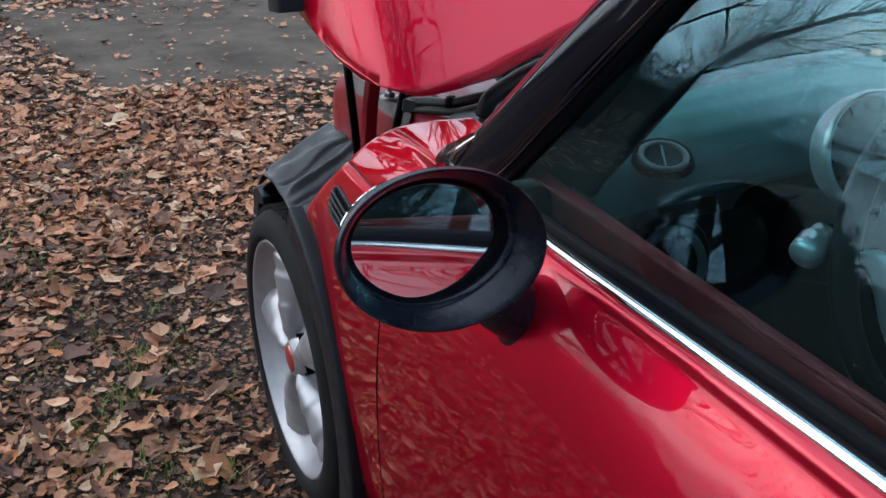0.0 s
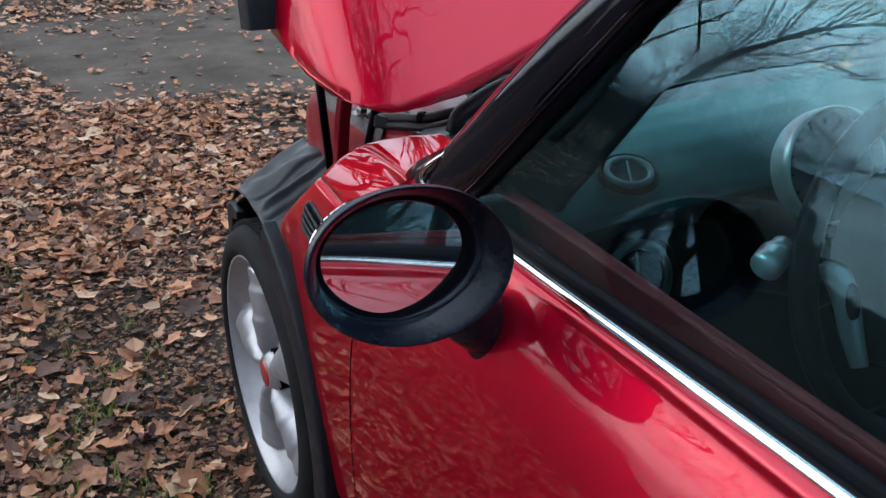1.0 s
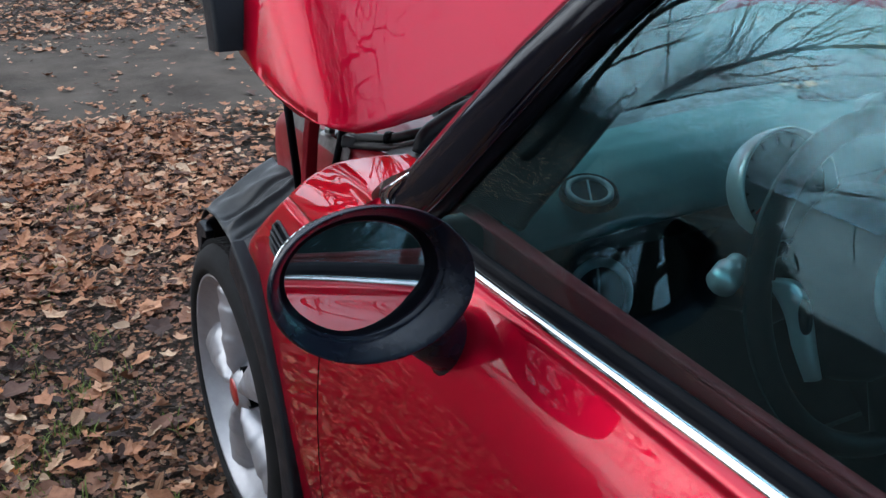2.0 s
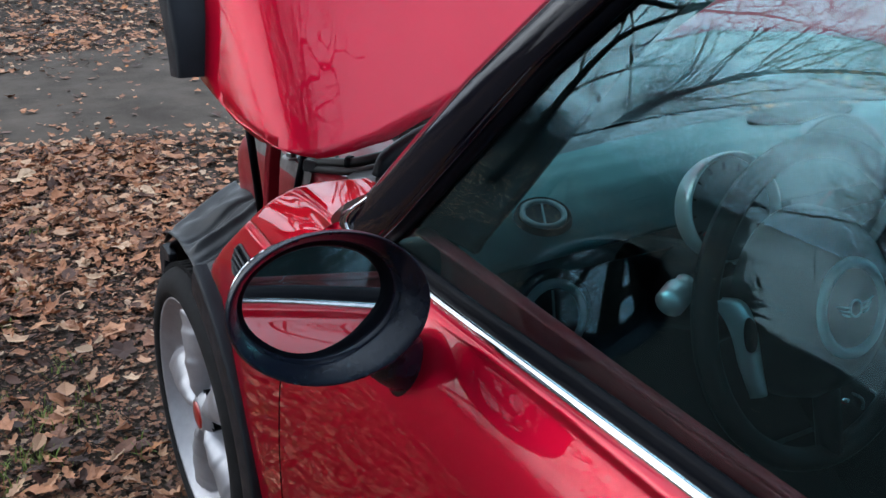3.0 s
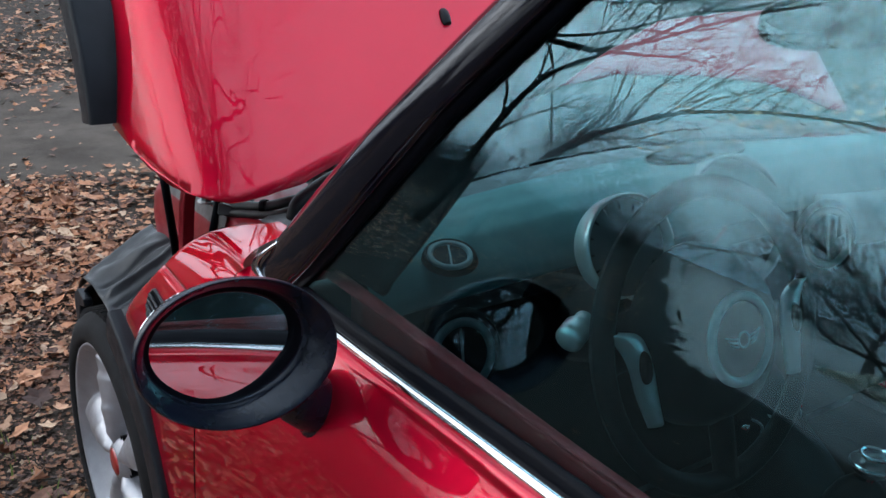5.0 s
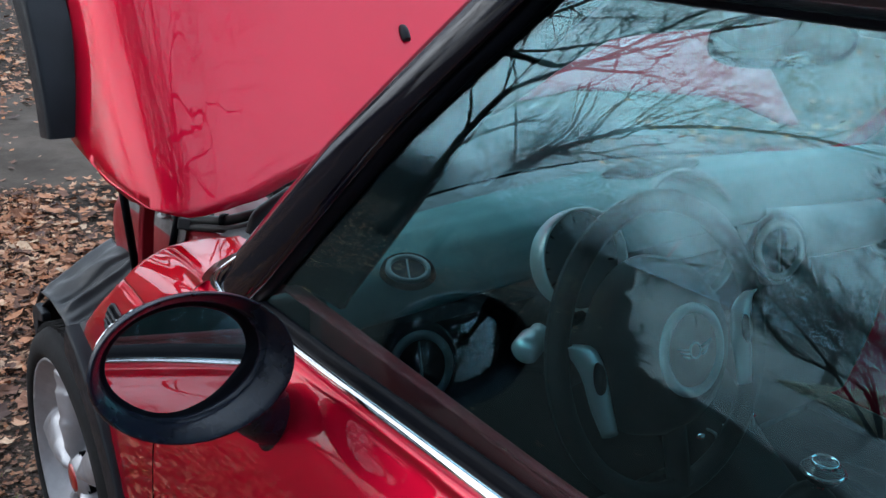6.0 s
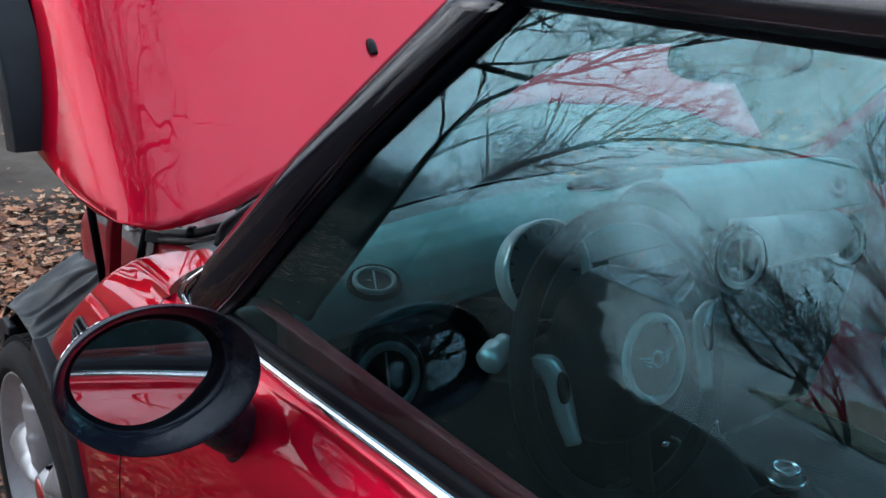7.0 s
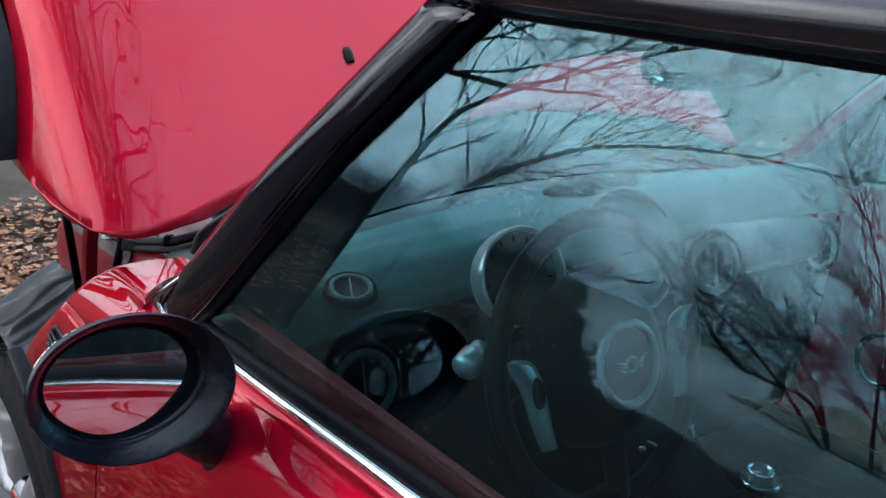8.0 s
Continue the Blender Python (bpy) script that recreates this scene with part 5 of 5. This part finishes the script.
    raw("twigs", V, Fc, M_TWIG, GROUND, "thin dead twigs lying in the litter", "stuff")
    V, Fc = [], []
    for _ in range(300):
        x0, y0 = rng.uniform(-1.45, -0.02), rng.uniform(-0.3, 1.9)
        if noise.noise(Vector((x0 * 1.8, y0 * 1.8, 21))) < 0.02:
            continue
        for _ in range(rng.randrange(6, 16)):
            x, y = x0 + rng.gauss(0, 0.022), y0 + rng.gauss(0, 0.022)
            z = ground_height(x, y) - 0.005
            h, a, w = rng.uniform(0.016, 0.042), rng.uniform(0, 6.283), rng.uniform(0.0012, 0.0024)
            lean = rng.uniform(0.2, 1.1) * h
            dx, dy = math.cos(a), math.sin(a)
            o = len(V)
            V += [(x - dy * w, y + dx * w, z), (x + dy * w, y - dx * w, z), (x + dx * lean * 0.4 - dy * w * 0.8, y + dy * lean * 0.4 + dx * w * 0.8, z + h * 0.65), (x + dx * lean * 0.4 + dy * w * 0.8, y + dy * lean * 0.4 - dx * w * 0.8, z + h * 0.65), (x + dx * lean, y + dy * lean, z + h)]
            Fc += [(o, o + 1, o + 3, o + 2), (o + 2, o + 3, o + 4)]
    raw("grass", V, Fc, material("short_winter_grass", (0.085, 0.13, 0.02), 0.7, 0, 0, 0.3, 0.5, 5.0, 0, 60, 0, (0.17, 0.20, 0.05)), GROUND, "sparse short green grass", "stuff")
    V, Fc = scatter(rng, 52000, mid, size, small_leaf_shape, 80)
    raw("fallen_leaves", V, Fc, M_LEAF, GROUND, "brown and tan dry leaves", "stuff")
    V, Fc = scatter(rng, 34000, far, lambda r: r.uniform(0.045, 0.09), small_leaf_shape)
    raw("fallen_leaves", V, Fc, M_LEAF, GROUND, "brown and tan dry leaves", "stuff")


build_leaves()


def build_single_leaves():
    """The leaves that lie close by the wheel, each its own piece."""
    rng = random.Random(91)
    lib = []
    for _ in range(24):
        vs, fs = leaf_shape(rng, 1.0) if rng.random() < 0.75 else oval_leaf_shape(rng, 1.0)
        me = bpy.data.meshes.new("leaf")
        me.from_pydata(vs, [], fs)
        me.materials.append(M_LEAFOB)
        lib.append(me)
    for _ in range(200):
        x, y = rng.uniform(-0.75, -0.05), rng.uniform(-0.25, 1.1)
        s = min(0.080, max(0.025, rng.lognormvariate(math.log(0.038), 0.38)))
        ob = new("leaf", lib[rng.randrange(24)])
        ob.matrix_world = Matrix.LocRotScale((x, y, ground_height(x, y) + rng.uniform(0.012, 0.026)), Euler((rng.gauss(0, 0.25), rng.gauss(0, 0.25), rng.uniform(0, 6.283))), (s, s, s))
        ob.parent = GROUND


build_single_leaves()


# ---- bare trees ----
def stick(p, q, ra, rb, n, V, Fc):
    d = (q - p).normalized()
    a = d.orthogonal().normalized()
    b = d.cross(a)
    o = len(V)
    for c, r in ((p, ra), (q, rb)):
        for k in range(n):
            t = 6.28318 * k / n
            V.append(tuple(c + r * (math.cos(t) * a + math.sin(t) * b)))
    for k in range(n):
        Fc.append((o + k, o + (k + 1) % n, o + n + (k + 1) % n, o + n + k))


def bare_tree(name, base, height, seed, lean=(0, 0), depth=6, spread=0.62, label="bare leafless deciduous tree with grey-brown bark", r0=None, path=None, start=0.3, thin=0.0022):
    rng = random.Random(seed)
    thing = empty(name, label, "tree", "bare trees along the track")
    thing.location = base

    TV, TF, WV, WF = [], [], [], []

    def grow(p, d, length, r, level):
        segs = 5 if level < 2 else (4 if level < 4 else 3)
        n = 10 if level == 0 else (7 if level < 3 else (4 if level < 4 else 3))
        pts = [p]
        for i in range(segs):
            wob = Vector((rng.gauss(0, 1), rng.gauss(0, 1), rng.gauss(0, 1))) * (0.06 if level == 0 else 0.16)
            d = (d + wob + Vector((0, 0, 0.04 if level > 0 else 0.02))).normalized()
            p2 = p + d * length / segs
            t0, t1 = i / segs, (i + 1) / segs
            V, Fc = (WV, WF) if level < 3 else (TV, TF)
            stick(p, p2, r * lerp(1, 0.6, t0), r * lerp(1, 0.6, t1), n, V, Fc)
            p = p2
            pts.append(p)
            if level < depth and (i >= segs // 2 or (level > 0 and i >= 1)):
                for _ in range(rng.choice((1, 1, 2)) if level > 0 else rng.choice((1, 2, 2))):
                    side = d.orthogonal().normalized()
                    side = (Matrix.Rotation(rng.uniform(0, 6.283), 4, d) @ side)
                    nd = (d + side * rng.uniform(0.55, 1.15) * spread * 1.4).normalized()
                    grow(p, nd, length * rng.uniform(0.55, 0.78), max(thin, r * lerp(1, 0.6, t1) * rng.uniform(0.45, 0.68)), level + 1)
    def taper(t):
        return 0.24 + 0.76 * (1 - t) ** 2
    if path:
        pts = spline([Vector(p) - Vector(base) for p in path], 4)
        n = len(pts) - 1
        for i in range(n):
            t0, t1 = i / n, (i + 1) / n
            stick(pts[i], pts[i + 1], r0 * taper(t0), r0 * taper(t1), 10, WV, WF)
            if t1 > start:
                d = (pts[i + 1] - pts[i]).normalized()
                for _ in range(rng.choice((1, 2, 2))):
                    side = Matrix.Rotation(rng.uniform(0, 6.283), 4, d) @ d.orthogonal().normalized()
                    nd = (d * 0.8 + side * rng.uniform(0.5, 1.1) + Vector((0, 0, 0.25))).normalized()
                    grow(pts[i + 1], nd, height * rng.uniform(0.12, 0.26), max(0.010, r0 * taper(t1) * rng.uniform(0.18, 0.45)), 3)
        grow(pts[-1], (pts[-1] - pts[-2]).normalized(), height * 0.25, r0 * taper(1.0), 2)
    else:
        grow(Vector((0, 0, -0.05)), Vector((lean[0], lean[1], 1)).normalized(), height * 0.38, r0 or height * 0.022, 0)
    raw("trunk", WV, WF, M_BARK, thing, "", "", True)
    raw("crown", TV, TF, M_TWIG, thing)
    return thing


bare_tree("tree", (-6.45, 7.95, 0), 9, 21, depth=6, r0=0.09, path=[(-6.45, 7.95, -0.3), (-6.70, 7.67, 0.60), (-6.89, 7.43, 2.02), (-7.11, 7.18, 2.98), (-7.65, 6.58, 3.88), (-8.1, 6.1, 4.9)], label="bare leaning tree with grey-brown bark", thin=0.003)
bare_tree("tree", (-7.65, 8.15, 0), 9, 22, depth=6, r0=0.10, path=[(-7.65, 8.15, -0.2), (-7.74, 8.05, 0.32), (-7.91, 7.85, 1.10), (-8.19, 7.52, 2.06), (-8.57, 7.07, 2.73), (-8.96, 6.58, 3.29), (-9.55, 5.75, 3.79), (-10.1, 4.9, 4.1)], label="bare tree with a long bowed limb", thin=0.003)
bare_tree("tree", (-12.1, 2.7, 0), 8, 24, depth=5, r0=0.030, path=[(-12.1, 2.7, -0.1), (-11.95, 3.3, 2.5), (-11.7, 3.9, 3.9), (-11.4, 4.5, 4.9)], label="bare leaning tree with grey-brown bark")
bare_tree("tree", (-12.6, 3.5, 0), 6, 25, depth=6, r0=0.034, path=[(-12.6, 3.5, -0.1), (-11.6, 4.2, 0.9), (-10.14, 4.86, 1.62), (-9.59, 5.77, 1.40), (-9.21, 6.33, 1.22), (-8.8, 6.86, 1.12), (-8.42, 7.31, 1.12)], start=0.4, label="low bare tree with a long drooping limb", thin=0.0034)


def fan_shrub(base, limbs, seed, shoots, label):
    """A shrub of a few bent limbs with long straight shoots fanning out of them."""
    rng = random.Random(seed)
    thing = empty("shrub", label, "shrub", "bare shrubs on the verge")
    thing.location = base
    WV, WF, TV, TF = [], [], [], []

    def shoot(p, d, length, r, level):
        segs = max(3, int(length / 0.28))
        for i in range(segs):
            t = (i + 1) / segs
            d = (d + Vector((rng.gauss(0, 0.05), rng.gauss(0, 0.05), rng.gauss(0.012, 0.05)))).normalized()
            q = p + d * length / segs
            stick(p, q, max(0.0045, r * (1 - 0.75 * i / segs)), max(0.0042, r * (1 - 0.75 * t)), 4 if level == 0 else 3, TV, TF)
            p = q
            if level < 2 and t > 0.15:
                for _ in range(rng.choice((1, 1, 2)) if level == 0 else rng.choice((0, 1, 1))):
                    side = Matrix.Rotation(rng.uniform(0, 6.283), 4, d) @ d.orthogonal().normalized()
                    shoot(p, (d + side * rng.uniform(0.35, 0.85)).normalized(), length * rng.uniform(0.28, 0.5), r * 0.5, level + 1)

    for path, r in limbs:
        pts = spline([Vector(p) - Vector(base) for p in path], 5)
        n = len(pts) - 1
        for i in range(n):
            stick(pts[i], pts[i + 1], r * (1 - 0.7 * i / n), r * (1 - 0.7 * (i + 1) / n), 8, WV, WF)
        for _ in range(shoots):
            k = rng.randrange(n // 3, n)
            d = (pts[k + 1] - pts[k]).normalized()
            nd = (d * 0.75 + Vector((rng.gauss(0, 0.35), rng.gauss(0.34, 0.42), rng.gauss(0.20, 0.34)))).normalized()
            shoot(pts[k], nd, rng.uniform(0.7, 1.7), rng.uniform(0.007, 0.012), 0)
    raw("stem", WV, WF, M_BARK, thing, "", "", True)
    raw("twigs", TV, TF, M_TWIG, thing, kind="stuff")
    return thing


fan_shrub((-13.3, 3.75, 0.05), [([(-13.3, 3.75, -0.1), (-13.0, 4.15, 0.66), (-12.8, 4.85, 0.74), (-12.75, 5.4, 0.80), (-12.7, 6.1, 1.36), (-12.65, 6.5, 2.05)], 0.040),
                                ([(-13.3, 3.75, -0.1), (-13.15, 4.2, 0.9), (-13.05, 4.8, 1.5), (-12.95, 5.6, 2.1), (-12.9, 6.5, 2.5)], 0.026),
                                ([(-13.3, 3.75, -0.1), (-13.2, 4.0, 0.5), (-13.1, 4.6, 1.1), (-13.05, 5.5, 1.5), (-13.0, 6.6, 1.7)], 0.022)], 71, 34, "bare twiggy shrub leaning over the wet asphalt")
fan_shrub((-14.0, 2.8, 0.1), [([(-14.0, 2.8, -0.1), (-13.7, 3.2, 1.0), (-13.5, 3.8, 2.0), (-13.3, 4.4, 3.1)], 0.028),
                              ([(-14.0, 2.8, -0.1), (-13.7, 3.4, 0.7), (-13.4, 4.2, 1.4), (-13.2, 5.1, 1.9)], 0.024),
                              ([(-14.0, 2.8, -0.1), (-13.7, 3.3, 1.2), (-13.5, 4.3, 2.3), (-13.3, 5.6, 3.0)], 0.022)], 72, 26, "dense bare shrub with long thin shoots")
fan_shrub((-13.9, 2.0, 0.1), [([(-13.9, 2.0, -0.1), (-13.5, 2.5, 1.6), (-13.2, 3.4, 3.2), (-12.9, 4.8, 4.5)], 0.030),
                              ([(-13.9, 2.0, -0.1), (-13.6, 2.7, 1.2), (-13.3, 3.7, 2.5), (-13.0, 5.2, 3.4)], 0.024)], 73, 28, "tall bare shrub with dark branching stems")
SHRUBS = []
for k, (dx, dy) in enumerate(((0.35, 1.5), (0.1, 0.9), (-0.3, -0.2), (0.0, -0.9), (0.5, 0.3), (0.2, 2.2), (-0.1, -1.8), (0.3, -2.6))):
    SHRUBS.append(bare_tree("shrub", (-17.5 + 3.0 * dx, 21.0 + 2.2 * dy, 0), 6.5, 40 + k, (dx * 0.5, dy * 0.5), 5, 0.8, "dense bare twiggy shrub", r0=0.035))
TREES = [((-29.0, 4.5, 0), 10, 2, (0, 0.1), 6), ((-10.0, 31.0, 0), 11, 3, (0.1, 0), 6), ((-4.5, 22.0, 0), 11, 4, (-0.1, 0), 6), ((-19.0, 1.5, 0), 10, 5, (0, 0.1), 6),
         ((-33, 1, 0), 13, 6, (0, 0), 5), ((-14, 40, 0), 14, 7, (0, 0), 5), ((-6, 26, 0), 13, 8, (0, 0), 5), ((7, 18, 0), 12, 9, (0, 0), 5), ((-18, -8, 0), 12, 10, (0, 0), 5), ((-9, -14, 0), 11, 11, (0, 0), 5), ((2, -17, 0), 13, 12, (0, 0), 5), ((13, -9, 0), 12, 13, (0, 0), 5), ((14, 7, 0), 12, 14, (0, 0), 5)]
WOOD = []
for base, h, sd, lean, dp in TREES:
    WOOD.append(bare_tree("tree", base, h, sd, lean, dp))
for base, h, sd in (((-0.8, 9.2, 0), 11, 31), ((-2.2, 10.5, 0), 10, 32), ((5.0, 10.0, 0), 12, 33), ((-2.8, 7.6, 0), 12, 34), ((-4.4, 9.4, 0), 12, 35), ((-6.2, -9.2, 0), 11, 36), ((-4.0, -0.3, 0), 13, 46), ((-3.9, -2.3, 0), 14, 47), ((-5.3, -2.7, 0), 14, 48), ((-4.3, -3.4, 0), 13, 43), ((-5.8, -3.9, 0), 14, 44), ((-6.0, -0.7, 0), 13, 45), ((-4.9, -1.9, 0), 13, 41), ((-5.0, -5.2, 0), 14, 42), ((2.6, -9.6, 0), 16, 38), ((-1.2, -10.2, 0), 15, 39)):
    bare_tree("tree", base, h, sd, (0, -0.1), 6, r0=h * 0.012)
# the wood behind and beside
rng = random.Random(77)
for k in range(22):
    a = radians(rng.uniform(95, 215))
    r = rng.uniform(9, 26) if abs(math.degrees(a) - 158) > 13 else rng.uniform(24, 34)
    copy_thing(WOOD[4 + k % 9], pose(-r * math.sin(a), -1 + r * math.cos(a), 0, 0, 0, rng.uniform(0, 360)))
for k in range(14):
    a = radians(rng.uniform(108, 192))
    r = rng.uniform(9, 17) if abs(math.degrees(a) - 158) > 13 else rng.uniform(22, 32)
    copy_thing(WOOD[4 + k % 9], pose(-r * math.sin(a), -3 + r * math.cos(a), 0, 0, 0, rng.uniform(0, 360)))
for k in range(12):
    a = radians(rng.uniform(160, 195))
    r = rng.uniform(6.5, 13)
    copy_thing(SHRUBS[k % len(SHRUBS)], pose(-r * math.sin(a), -3 + r * math.cos(a), 0, 0, 0, rng.uniform(0, 360)))
# undergrowth between the trunks behind
for k in range(29):
    a = radians(rng.uniform(138, 166))
    r = rng.uniform(10, 22)
    o = copy_thing(SHRUBS[k % len(SHRUBS)], pose(-r * math.sin(a), -1 + r * math.cos(a), 0, 0, 0, rng.uniform(0, 360)))
    o.scale = (1.0, 1.0, rng.uniform(0.4, 0.8))
for k in range(26):
    a = radians(rng.uniform(18, 100))
    r = rng.uniform(20, 30)
    o = copy_thing(SHRUBS[k % len(SHRUBS)], pose(-r * math.sin(a), r * math.cos(a), 0, 0, 0, rng.uniform(0, 360)))
    o.scale = (0.8, 0.8, 0.5)
for k in range(18):
    a = radians(rng.uniform(24, 43))
    r = rng.uniform(11.5, 15)
    o = copy_thing(SHRUBS[k % len(SHRUBS)], pose(-r * math.sin(a), -1 + r * math.cos(a), 0, 0, 0, rng.uniform(0, 360)))
    o.scale = (0.6, 0.6, 0.28)
# the far hedge across the wet lot
for k in range(22):
    a = radians(rng.uniform(34, 50))
    r = rng.uniform(22, 34)
    o = copy_thing(SHRUBS[k % len(SHRUBS)], pose(-r * math.sin(a), -1 + r * math.cos(a), 0, 0, 0, rng.uniform(0, 360)))
    o.scale = (1.0, 1.0, rng.uniform(0.2, 0.4))
for k in range(16):
    a = radians(rng.uniform(215, 375))
    r = rng.uniform(16, 34)
    copy_thing(WOOD[4 + k % 9], pose(-r * math.sin(a), r * math.cos(a), 0, 0, 0, rng.uniform(0, 360)))
